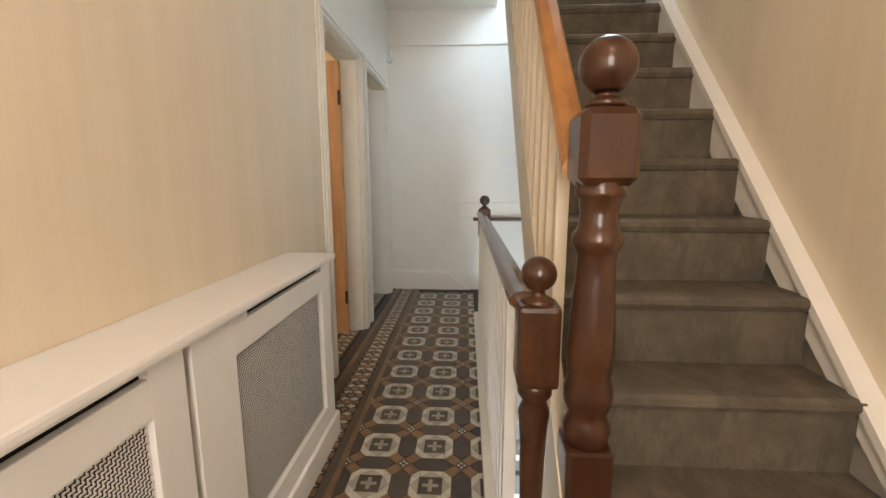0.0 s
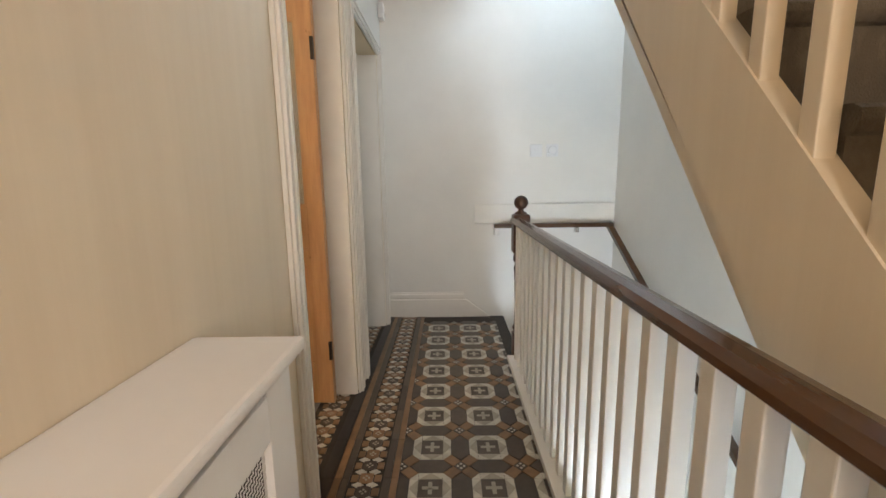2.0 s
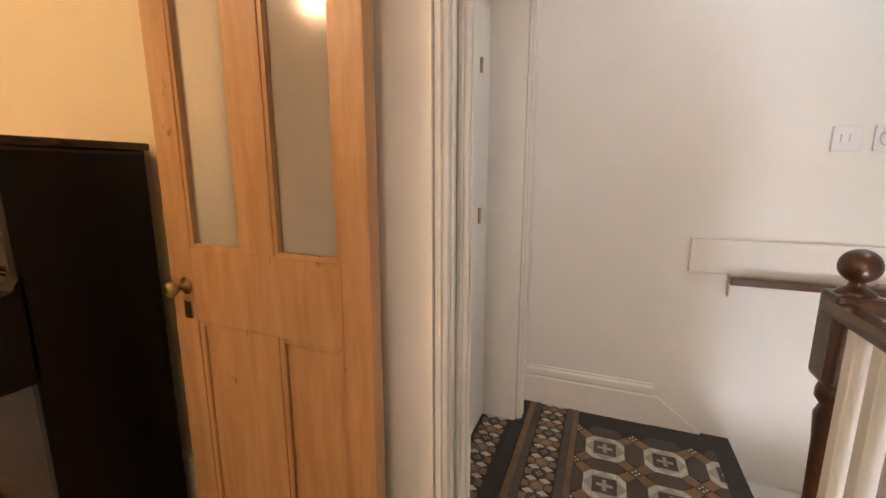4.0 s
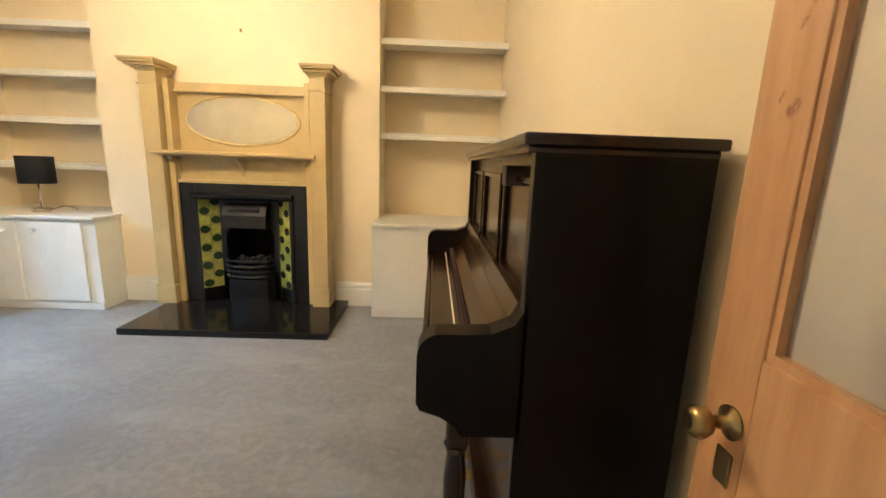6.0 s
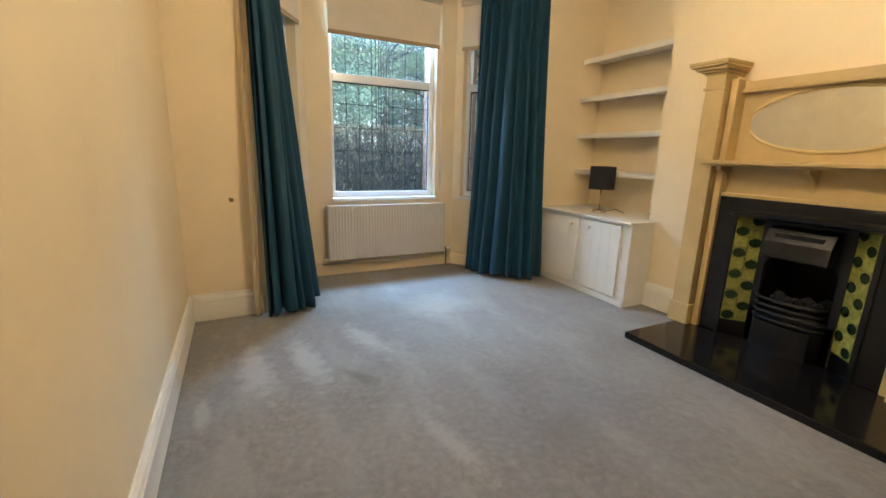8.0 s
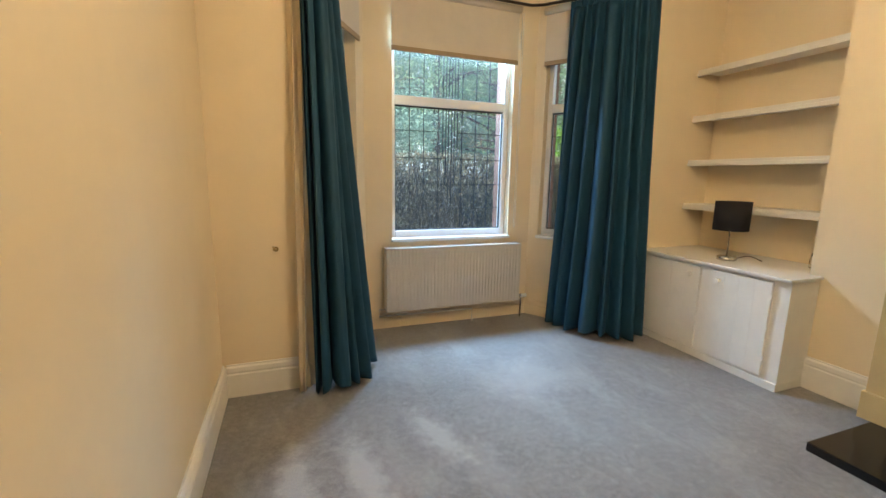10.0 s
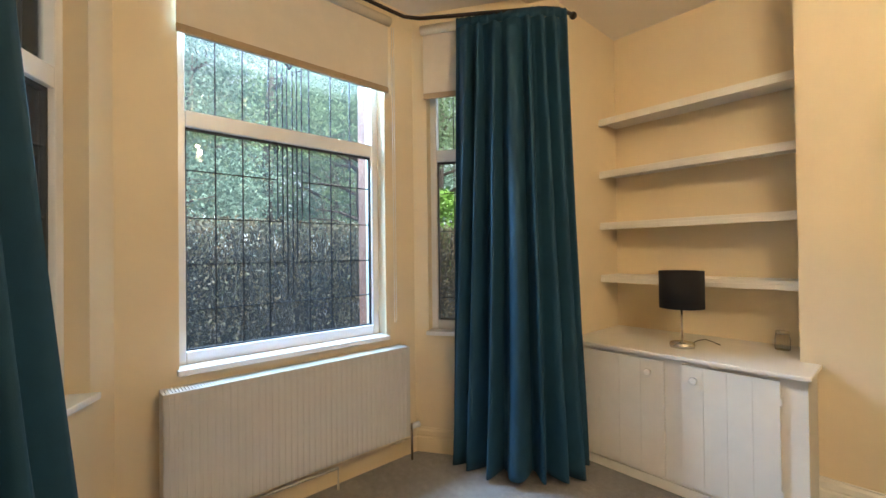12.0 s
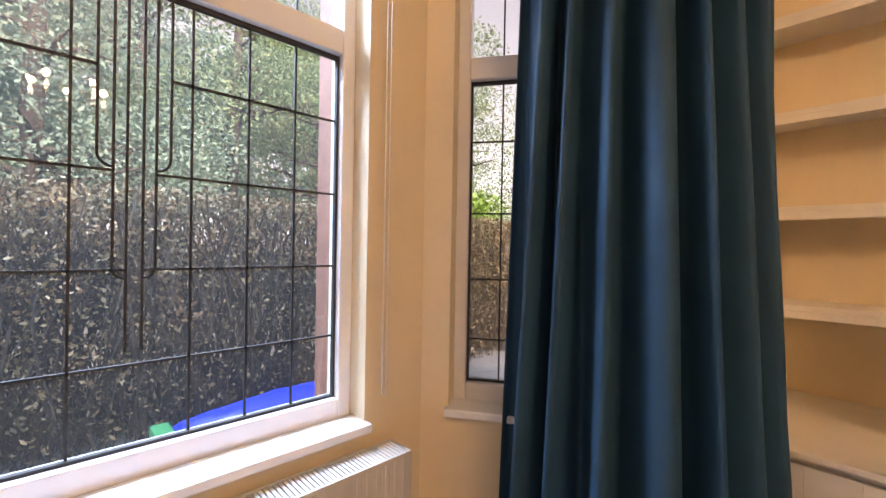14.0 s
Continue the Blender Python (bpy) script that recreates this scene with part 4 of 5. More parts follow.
part("hood", (lambda bm: (prism(bm, [(1.063, 0.955), (1.557, 0.955), (1.557, 0.05), (1.515, 0.05), (1.515, 0.62), (1.47, 0.70), (1.15, 0.70), (1.105, 0.62), (1.105, 0.05), (1.063, 0.05)], 'x', -4.238, -4.20), bm)[1])(bmesh.new()), IRON, fi)
bm = bmesh.new()
prism(bm, [(-4.18, 0.90), (-4.13, 0.88), (-4.09, 0.80), (-4.075, 0.70), (-4.09, 0.69), (-4.18, 0.69)], 'y', 1.13, 1.49)
box(bm, -4.12, -4.10, 1.18, 1.44, 0.83, 0.86, bev=0.004)
part("smoke_hood", bm, IRON, fi, "curved cast iron smoke hood")
part("firebox", boxes((-4.60, -4.58, 1.00, 1.62, 0.03, 0.8), (-4.58, -4.22, 1.07, 1.10, 0.03, 0.8), (-4.58, -4.22, 1.52, 1.55, 0.03, 0.8), (-4.58, -4.2, 1.07, 1.55, 0.03, 0.30), (-4.58, -4.22, 1.07, 1.55, 0.76, 0.80)), SOOT, fi, "sooty firebox")
for k in range(4):
    z = 0.27 + 0.045 * k
    bm = bmesh.new()
    tube(bm, [(-4.18, 1.11, z), (-4.13, 1.15, z), (-4.105, 1.25, z), (-4.10, 1.31, z), (-4.105, 1.37, z), (-4.13, 1.47, z), (-4.18, 1.51, z)], 0.011, 8)
    part("grate_bar", bm, IRON, fi)
bm = bmesh.new()
prism(bm, [(-4.18, 1.11), (-4.12, 1.15), (-4.10, 1.31), (-4.12, 1.47), (-4.18, 1.51)], 'z', 0.05, 0.245)
part("ash_cover", bm, IRON, fi)
bm = bmesh.new()
for k in range(26):
    c = Vector((-4.2 - 0.16 * random.random(), 1.18 + 0.26 * random.random(), 0.32 + 0.09 * random.random()))
    made = bmesh.ops.create_icosphere(bm, subdivisions=1, radius=0.028 + 0.02 * random.random())["verts"]
    for v in made:
        v.co = v.co * (0.8 + 0.4 * random.random()) + c
part("coals", bm, SOOT, fi, "heap of black coals")
struct("hearth", boxes((-4.24, -3.46, 0.650, 2.145, 0.0, 0.05), bev=0.006), SLATE, "black polished slab hearth", "hearth")
nh = thing("picture_hook", (-4.235, 1.31, 2.26), "small bare picture hook on the chimney breast", "hook")
part("hook", boxes((-4.24, -4.228, 1.303, 1.317, 2.25, 2.275), (-4.232, -4.222, 1.306, 1.314, 2.25, 2.258), bev=0.001), BRASS, nh)

# ---- alcoves ----
def alcove_shelf(y0, y1, z, front, group):
    sh = thing("wall_shelf", (-4.5, (y0 + y1) / 2, z), "white painted alcove shelf with a moulded front edge, empty", "shelf", group)
    part("board", boxes((LX, front + 0.0, y0, y1, z - 0.004, z + 0.018), bev=0.003), WHITE, sh)
    part("front_edge", boxes((front - 0.02, front + 0.008, y0, y1, z - 0.034, z - 0.004), bev=0.004), WHITE, sh)


for z in (2.305, 1.92, 1.54, 1.155):
    alcove_shelf(-1.01, 0.13, z, -4.385, "window alcove shelves")
for z in (2.27, 1.895, 1.51):
    alcove_shelf(2.41, YB, z, -4.345, "piano alcove shelves")


def cupboard(y0, y1, top, front, doors, label):
    cb = thing("alcove_cupboard", (-4.3, (y0 + y1) / 2, 0.0), label, "cupboard")
    part("body", boxes((LX, front - 0.022, y0, y1, 0.0, top - 0.022), bev=0.003), WHITE, cb)
    part("worktop", boxes((LX, front + 0.022, y0, y1 + (0.018 if doors else 0), top - 0.022, top), bev=0.006), WHITE, cb, "white painted top")
    part("plinth", boxes((LX + 0.1, front - 0.010, y0, y1 + 0.002, 0.0, 0.055), bev=0.003), WHITE, cb)
    if not doors:
        part("front_panel", boxes((front - 0.022, front - 0.002, y0, y1, 0.06, top - 0.024), bev=0.003), WHITE, cb)
    for a, b, kn in doors:
        dd = part("door", boxes((front - 0.020, front - 0.005, a, b, 0.075, top - 0.045), bev=0.002), WHITE, cb)
        w = (b - a) / 4
        for i in range(4):
            part("board", boxes((front - 0.005, front, a + i * w + 0.0005, a + (i + 1) * w - 0.0005, 0.076, top - 0.046), bev=0.0010), WHITE, dd)
        bm = bmesh.new()
        lathe(bm, [(0.010, 0), (0.009, 0.014), (0.018, 0.020), (0.021, 0.030), (0.015, 0.038)], n=20, m=Matrix.Translation((front, kn, 0.656)) @ Matrix.Rotation(radians(90), 4, 'Y'))
        part("knob", bm, WHITE, dd, "round white wooden knob")
        for z in (0.18, top - 0.16):
            hy = b + 0.003 if kn < (a + b) / 2 else a - 0.003
            part("hinge", boxes((front - 0.004, front + 0.003, hy - 0.006, hy + 0.006, z, z + 0.035), bev=0.001), WHITE, dd)
    return cb


cupboard(-1.01, 0.195, 0.772, -3.94, [(-0.93, -0.42, -0.496), (-0.33, 0.095, -0.262)], "white painted two-door alcove cupboard with round knobs")
cupboard(2.388, YB, 0.795, -3.95, [], "white painted boarded alcove cupboard")

lp = thing("table_lamp", (-4.18, -0.40, 0.772), "table lamp with black drum shade and steel base on the cupboard", "lamp")
lx, ly = -4.18, -0.40
bm = bmesh.new()
lathe(bm, [(0.066, 0.772), (0.068, 0.780), (0.066, 0.796), (0.058, 0.801), (0.008, 0.803), (0.008, 0.806)], (lx, ly, 0), 32)
part("base", bm, CHROME, lp)
bm = bmesh.new()
lathe(bm, [(0.006, 0.80), (0.006, 1.04)], (lx, ly, 0), 12)
part("stem", bm, CHROME, lp)
bm = bmesh.new()
rows = []
for r, z in ((0.120, 1.005), (0.120, 1.225), (0.117, 1.225), (0.117, 1.005)):
    rows.append([bm.verts.new((lx + r * math.cos(2 * math.pi * i / 40), ly + r * math.sin(2 * math.pi * i / 40), z)) for i in range(40)])
for p, q in zip(rows, rows[1:] + rows[:1]):
    for i in range(40):
        bm.faces.new((p[i], p[(i + 1) % 40], q[(i + 1) % 40], q[i])).smooth = True
part("shade", bm, BLACK, lp, "black cloth drum shade")
bm = bmesh.new()
tube(bm, [(lx - 0.06, ly + 0.02, 0.779), (lx - 0.12, ly + 0.05, 0.80), (lx - 0.15, ly + 0.08, 0.806), (lx - 0.17, ly + 0.12, 0.79), (lx - 0.18, ly + 0.15, 0.777)], 0.003, 6)
part("cable", bm, DARKMETAL, lp, "thin dark flex")
gj = thing("glass_jar", (-4.5, 0.02, 0.772), "small empty clear glass jar on the cupboard", "jar")
bm = bmesh.new()
lathe(bm, [(0.034, 0.7725), (0.036, 0.78), (0.036, 0.84), (0.030, 0.855), (0.030, 0.866)], (-4.5, 0.02, 0), 24)
part("jar", bm, CLEAR, gj)
bm = bmesh.new()
lathe(bm, [(0.033, 0.862), (0.033, 0.876), (0.028, 0.88)], (-4.5, 0.02, 0), 24)
part("lid", bm, CHROME, gj)

# ---- curtains, rod, radiator ----
def catmull(pts, q):
    k = q * (len(pts) - 1)
    i = min(int(k), len(pts) - 2)
    u = k - i
    P = [Vector(pts[max(i - 1, 0)]), Vector(pts[i]), Vector(pts[i + 1]), Vector(pts[min(i + 2, len(pts) - 1)])]
    return 0.5 * ((2 * P[1]) + (P[2] - P[0]) * u + (2 * P[0] - 5 * P[1] + 4 * P[2] - P[3]) * u * u + (3 * P[1] - P[0] - 3 * P[2] + P[3]) * u ** 3)


def curtain(top, bottom, zt, folds, seed, label, side=1, lining=None):
    c = thing("curtain", ((bottom[0][0] + bottom[-1][0]) / 2, (bottom[0][1] + bottom[-1][1]) / 2, 0.0), label, "curtain", "bay curtains")
    rnd = random.Random(seed)
    ph = [rnd.uniform(-0.6, 0.6) for _ in range(folds + 2)]
    am = [rnd.uniform(0.75, 1.15) for _ in range(folds + 2)]
    n, rows = folds * 18, 44
    bm = bmesh.new()
    grid = []
    for j in range(rows + 1):
        v = j / rows
        z = zt * (1 - v) + 0.006
        row = []
        for i in range(n + 1):
            u = i / n
            uw = u + 0.17 / folds * math.sin(2 * math.pi * u * 2.3 + seed) + 0.12 / folds * math.sin(2 * math.pi * u * 5.1 + 2 * seed + 0.8 * v)
            e = v ** 1.15
            p = catmull(top, u) * (1 - e) + catmull(bottom, u) * e
            dp = (catmull(top, min(u + 0.01, 1)) - catmull(top, max(u - 0.01, 0))) * (1 - e) + (catmull(bottom, min(u + 0.01, 1)) - catmull(bottom, max(u - 0.01, 0))) * e
            nr = Vector((-dp.y, dp.x)).normalized() * side
            k = max(0, min(folds, int(uw * folds)))
            a = (0.040 + 0.036 * v) * am[k] * min(1, 0.4 + 12 * v) * min(1, 12 * u, 12 * (1 - u))
            ang = 2 * math.pi * uw * folds + 0.9 * math.sin(2.2 * v + 3 * u + seed) * v
            w = math.sin(ang) + 0.34 * math.sin(2 * ang + 1.1) * (0.4 + 0.6 * math.sin(1.6 * v + 7 * u) ** 2)
            s = a * w
            zz = z + (0.022 * (1 + math.sin(9 * u + seed)) if v > 0.98 else 0)
            row.append(bm.verts.new((p.x + nr.x * s, p.y + nr.y * s, zz)))
        grid.append(row)
    for a, b in zip(grid, grid[1:]):
        for i in range(n):
            bm.faces.new((a[i], a[i + 1], b[i + 1], b[i])).smooth = True
    bmesh.ops.recalc_face_normals(bm, faces=bm.faces[:])
    cl = part("cloth", bm, TEAL, c)
    md = cl.modifiers.new("thickness", 'SOLIDIFY')
    md.thickness = 0.004
    bm = bmesh.new()
    g2 = []
    for j in range(3):
        row = []
        for i in range(n + 1):
            u = i / n
            p = catmull(top, u)
            s = 0.012 * math.sin(2 * math.pi * u * folds * 2)
            row.append(bm.verts.new((p.x, p.y + s, zt + 0.004 + 0.03 * j)))
        g2.append(row)
    for a, b in zip(g2, g2[1:]):
        for i in range(n):
            bm.faces.new((a[i], a[i + 1], b[i + 1], b[i])).smooth = True
    hd = part("heading", bm, TEAL, c, "gathered heading tape")
    hd.modifiers.new("thickness", 'SOLIDIFY').thickness = 0.006
    return c


curtain([(-3.32, -1.42), (-3.46, -1.22), (-3.60, -1.01), (-3.77, -0.89)], [(-3.38, -1.55), (-3.36, -1.18), (-3.55, -0.88), (-3.89, -0.88)], 2.80, 8, 3, "long dark teal curtain drawn back beside the alcove", 1)
curtain([(-1.09, -0.77), (-1.17, -0.79), (-1.22, -0.90), (-1.30, -1.04)], [(-1.10, -0.74), (-1.25, -0.73), (-1.42, -0.86), (-1.52, -1.12)], 2.80, 6, 5, "long dark teal curtain drawn back near the hall wall", -1)
ln = thing("curtain_lining", (-1.05, -0.8, 0.0), "cream lining edge hanging behind the teal curtain", "curtain lining")
bm = bmesh.new()
g = []
for j in range(25):
    v = j / 24
    row = []
    for i in range(9):
        u = i / 8
        row.append(bm.verts.new((-1.06 + 0.06 * v - 0.05 * u + 0.008 * math.sin(5 * u + 3 * v), -0.835 + 0.05 * v + 0.010 * math.sin(9 * u + 2 * v), 2.8 * (1 - v) + 0.004)))
    g.append(row)
for a, b in zip(g, g[1:]):
    for i in range(8):
        bm.faces.new((a[i], a[i + 1], b[i + 1], b[i])).smooth = True
part("cloth", bm, LINING, ln).modifiers.new("thickness", 'SOLIDIFY').thickness = 0.003
rd = thing("curtain_rod", (-2.4, -1.5, 2.85), "dark bronze curtain pole bent round the bay", "curtain pole")
bm = bmesh.new()
tube(bm, [(-1.02, -0.80, 2.87), (-1.12, -0.90, 2.87), (-1.64, -1.58, 2.87), (-1.72, -1.63, 2.87), (-3.06, -1.63, 2.87), (-3.15, -1.58, 2.87), (-3.66, -0.99, 2.87), (-3.74, -0.93, 2.87), (-3.86, -0.91, 2.87)], 0.012, 10)
part("pole", bm, DARKMETAL, rd)
for x, y in ((-1.01, -0.80), (-3.88, -0.91)):
    bm = bmesh.new()
    bmesh.ops.create_uvsphere(bm, u_segments=14, v_segments=10, radius=0.024)
    bmesh.ops.translate(bm, verts=bm.verts[:], vec=(x, y, 2.87))
    part("finial", bm, DARKMETAL, rd)

ra_ = thing("radiator", (-2.41, -1.68, 0.18), "white double panel radiator under the bay window", "radiator")
r0, r1, ry = -3.075, -1.755, -1.63
bm = bmesh.new()
nn = 40
w = (r1 - r0 - 0.04) / nn
prof = [(r0, ry)]
pts = [(r0, ry - 0.01), (r0, ry)]
for i in range(nn):
    x = r0 + 0.02 + i * w
    pts += [(x, ry), (x + w * 0.28, ry), (x + w * 0.38, ry - 0.003), (x + w * 0.85, ry - 0.003), (x + w * 0.95, ry)]
pts += [(r1, ry), (r1, ry - 0.01)]
prism(bm, pts, 'z', 0.185, 0.745)
part("front_panel", bm, RADIATOR, ra_)
part("back_panel", boxes((r0, r1, ry - 0.105, ry - 0.095, 0.19, 0.74)), RADIATOR, ra_)
part("end_cap", boxes((r0 - 0.002, r0 + 0.004, ry - 0.10, ry, 0.185, 0.752), bev=0.001), RADIATOR, ra_)
part("end_cap", boxes((r1 - 0.004, r1 + 0.002, ry - 0.10, ry, 0.185, 0.752), bev=0.001), RADIATOR, ra_)
gt = part("top_grille", boxes((r0, r1, ry - 0.008, ry, 0.742, 0.754), (r0, r1, ry - 0.105, ry - 0.097, 0.742, 0.754), *[(r0 + 0.01 + 0.0130 * i, r0 + 0.0185 + 0.0130 * i, ry - 0.097, ry - 0.008, 0.746, 0.752) for i in range(101)]), RADIATOR, ra_, "slotted top grille")
part("inner_shadow_plate", boxes((r0 + 0.01, r1 - 0.01, ry - 0.092, ry - 0.012, 0.55, 0.56)), RADIATOR, ra_)
bm = bmesh.new()
tube(bm, [(r0 + 0.02, ry - 0.05, 0.215), (r0 - 0.05, ry - 0.05, 0.215)], 0.010, 10)
tube(bm, [(r0 - 0.05, ry - 0.05, 0.235), (r0 - 0.05, ry - 0.05, 0.0)], 0.008, 10)
part("valve", bm, CHROME, ra_, "steel radiator valve")
bm = bmesh.new()
tube(bm, [(r0 - 0.05, ry - 0.05, 0.215), (r0 - 0.11, ry - 0.05, 0.215)], 0.019, 14)
part("valve_cap", bm, SWITCH, ra_)
bm = bmesh.new()
tube(bm, [(r1 - 0.02, ry - 0.05, 0.20), (r1 + 0.06, ry - 0.05, 0.20), (r1 + 0.06, ry - 0.05, 0.14), (-2.6, ry - 0.06, 0.125), (-2.6, ry - 0.06, 0.0)], 0.008, 10)
part("pipe", bm, RADIATOR, ra_, "white painted feed pipe")
for x, y, nm in ((-0.90, YF, 1), (-3.88, -1.01, -1)):
    tb = thing("tieback_hook", (x, y + 0.01, 0.92), "small brass curtain tieback hook", "hook", "tieback hooks")
    bm = bmesh.new()
    tube(bm, [(x, y, 0.92), (x, y + 0.035, 0.92), (x + 0.012, y + 0.05, 0.925), (x + 0.014, y + 0.05, 0.945)], 0.005, 8)
    lathe(bm, [(0.016, 0), (0.014, 0.005)], n=16, m=Matrix.Translation((x, y, 0.92)) @ Matrix.Rotation(radians(-90), 4, 'X'))
    part("hook", bm, BRASS, tb)

# ---- upright piano ----
pi = thing("upright_piano", (-2.08, 3.22, 0.0), "old dark mahogany upright piano, keyboard lid open", "piano")
PX0, PX1 = -2.86, -1.425
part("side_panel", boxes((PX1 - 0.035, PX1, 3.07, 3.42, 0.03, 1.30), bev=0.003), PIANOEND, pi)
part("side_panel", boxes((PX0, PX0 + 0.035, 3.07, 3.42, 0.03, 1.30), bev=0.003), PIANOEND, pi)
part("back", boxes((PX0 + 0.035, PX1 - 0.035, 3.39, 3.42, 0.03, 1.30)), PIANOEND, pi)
part("lid", boxes((PX0 - 0.015, PX1 + 0.015, 3.045, 3.43, 1.312, 1.335), (PX0 - 0.005, PX1 + 0.005, 3.055, 3.42, 1.297, 1.313), bev=0.006), PIANO, pi)
up = part("upper_panel", boxes((PX0 + 0.035, PX1 - 0.035, 3.10, 3.12, 0.93, 1.30)), PIANORED, pi)
for a, b in ((-2.78, -2.42), (-2.36, -1.93), (-1.87, -1.50)):
    part("panel_moulding", boxes((a, b, 3.086, 3.10, 1.235, 1.25), (a, b, 3.086, 3.10, 0.975, 0.99), (a, a + 0.015, 3.086, 3.10, 0.99, 1.235), (b - 0.015, b, 3.086, 3.10, 0.99, 1.235), bev=0.004), PIANO, up)
part("candle_plate", boxes((-1.74, -1.68, 3.06, 3.10, 1.225, 1.275), bev=0.004), DARKMETAL, up)
part("keybed", boxes((PX0 + 0.035, PX1 - 0.035, 2.875, 3.10, 0.735, 0.785), bev=0.006), PIANO, pi)
part("key_slip", boxes((PX0 + 0.035, PX1 - 0.035, 2.862, 2.88, 0.735, 0.815), bev=0.005), PIANORED, pi)
for x0 in (PX1 - 0.06, PX0):
    bm = bmesh.new()
    pts = [(3.08, 0.70), (3.08, 1.00), (3.055, 0.955), (3.01, 0.935), (2.96, 0.932)]
    pts += [(2.905 - 0.048 * math.sin(a), 0.882 + 0.05 * math.cos(a)) for a in [radians(15 * k) for k in range(0, 7)]]
    pts += [(2.857, 0.775), (2.87, 0.758), (2.91, 0.745), (2.94, 0.725), (2.955, 0.70)]
    prism(bm, pts, 'x', x0, x0 + 0.06)
    part("arm", bm, PIANOEND, pi, "scrolled key arm")
fl = part("fallboard", (lambda bm: (prism(bm, [(3.095, 0.80), (3.085, 0.98), (3.07, 0.985), (3.055, 0.93), (3.03, 0.88), (2.99, 0.86), (2.99, 0.80)], 'x', PX0 + 0.06, PX1 - 0.06), bm)[1])(bmesh.new()), PIANORED, pi, "mahogany fallboard folded back")
part("felt_strip", boxes((PX0 + 0.06, PX1 - 0.06, 2.975, 2.992, 0.82, 0.84)), FELT, fl)
part("keys_cover", boxes((PX0 + 0.07, PX1 - 0.07, 2.88, 2.99, 0.785, 0.82), bev=0.006), PIANORED, pi, "brown wooden key cover strip")
part("white_keys", boxes((PX0 + 0.10, PX1 - 0.10, 2.950, 2.955, 0.82, 0.824)), IVORY, pi, "thin line of ivory key fronts")
part("lower_panel", boxes((PX0 + 0.035, PX1 - 0.035, 3.11, 3.13, 0.10, 0.70)), PIANORED, pi)
part("toe_rail", boxes((PX0, PX1, 3.06, 3.13, 0.03, 0.11), bev=0.006), PIANO, pi)
for x0 in (PX1 - 0.055, PX0 + 0.01):
    part("toe_block", boxes((x0, x0 + 0.05, 2.90, 3.10, 0.0, 0.075), bev=0.008), PIANO, pi)
    bm = bmesh.new()
    box(bm, x0 + 0.002, x0 + 0.048, 2.925, 2.973, 0.66, 0.735, bev=0.006)
    lathe(bm, [(0.022, 0.07), (0.018, 0.10), (0.016, 0.14), (0.022, 0.40), (0.026, 0.58), (0.020, 0.64), (0.028, 0.665)], (x0 + 0.025, 2.949, 0), 12)
    part("leg", bm, PIANO, pi, "tapered front leg")
for x in (-2.2, -2.08):
    part("pedal", boxes((x - 0.022, x + 0.022, 2.98, 3.08, 0.055, 0.068), bev=0.004), BRASS, pi, "brass pedal")
for x in (PX0 + 0.1, PX1 - 0.1):
    for y in (3.10, 3.36):
        bm = bmesh.new()
        lathe(bm, [(0.02, 0), (0.022, 0.015), (0.02, 0.035)], (x, y, 0), 12)
        part("castor", bm, BRASS, pi)

# ---- chandelier ----
ch = thing("chandelier", (-2.38, 1.12, 2.5), "small brass five-arm chandelier with glowing candle bulbs", "chandelier")
bm = bmesh.new()
lathe(bm, [(0.05, 2.97), (0.05, 3.0)], (-2.38, 1.12, 0), 20)
tube(bm, [(-2.38, 1.12, 2.98), (-2.38, 1.12, 2.40)], 0.006, 8)
lathe(bm, [(0.012, 2.300), (0.03, 2.330), (0.035, 2.370), (0.02, 2.420), (0.012, 2.460)], (-2.38, 1.12, 0), 20)
part("stem", bm, BRASS, ch)
for k in range(5):
    a = 2 * math.pi * k / 5 + 0.3
    u = Vector((math.cos(a), math.sin(a), 0))
    c = Vector((-2.38, 1.12, 0))
    bm = bmesh.new()
    tube(bm, [c + u * r + Vector((0, 0, z)) for r, z in ((0.02, 2.350), (0.08, 2.300), (0.15, 2.300), (0.21, 2.340), (0.22, 2.380))], 0.006, 8)
    lathe(bm, [(0.028, 2.375), (0.030, 2.385), (0.012, 2.388), (0.011, 2.440)], tuple(c + u * 0.22), 14)
    arm = part("arm", bm, BRASS, ch)
    bm = bmesh.new()
    lathe(bm, [(0.008, 2.440), (0.016, 2.462), (0.017, 2.480), (0.008, 2.510), (0.002, 2.520)], tuple(c + u * 0.22), 12)
    part("bulb", bm, BULB, arm, "glowing candle bulb")

# ---- outside ----
struct("ground", boxes((-300, 300, -400, -2.15, -0.1, 0.20)), EARTH, "wet grey gravel drive and ground", "ground")


def leaf_cloud(bm, rnd, centre, radii, count, size):
    for _ in range(count):
        d = Vector((rnd.gauss(0, 1), rnd.gauss(0, 1), rnd.gauss(0, 1))).normalized() * rnd.uniform(0.35, 1.0) ** 0.6
        p = Vector(centre) + Vector((d.x * radii[0], d.y * radii[1], d.z * radii[2]))
        s = size * rnd.uniform(0.5, 1.4)
        a = Vector((rnd.gauss(0, 1), rnd.gauss(0, 1), rnd.gauss(0, 1))).normalized()
        b = a.cross(Vector((rnd.gauss(0, 1), rnd.gauss(0, 1), rnd.gauss(0, 1)))).normalized()
        bm.faces.new([bm.verts.new(p + q) for q in (-a * s, b * s * 0.45, a * s, -b * s * 0.45)])


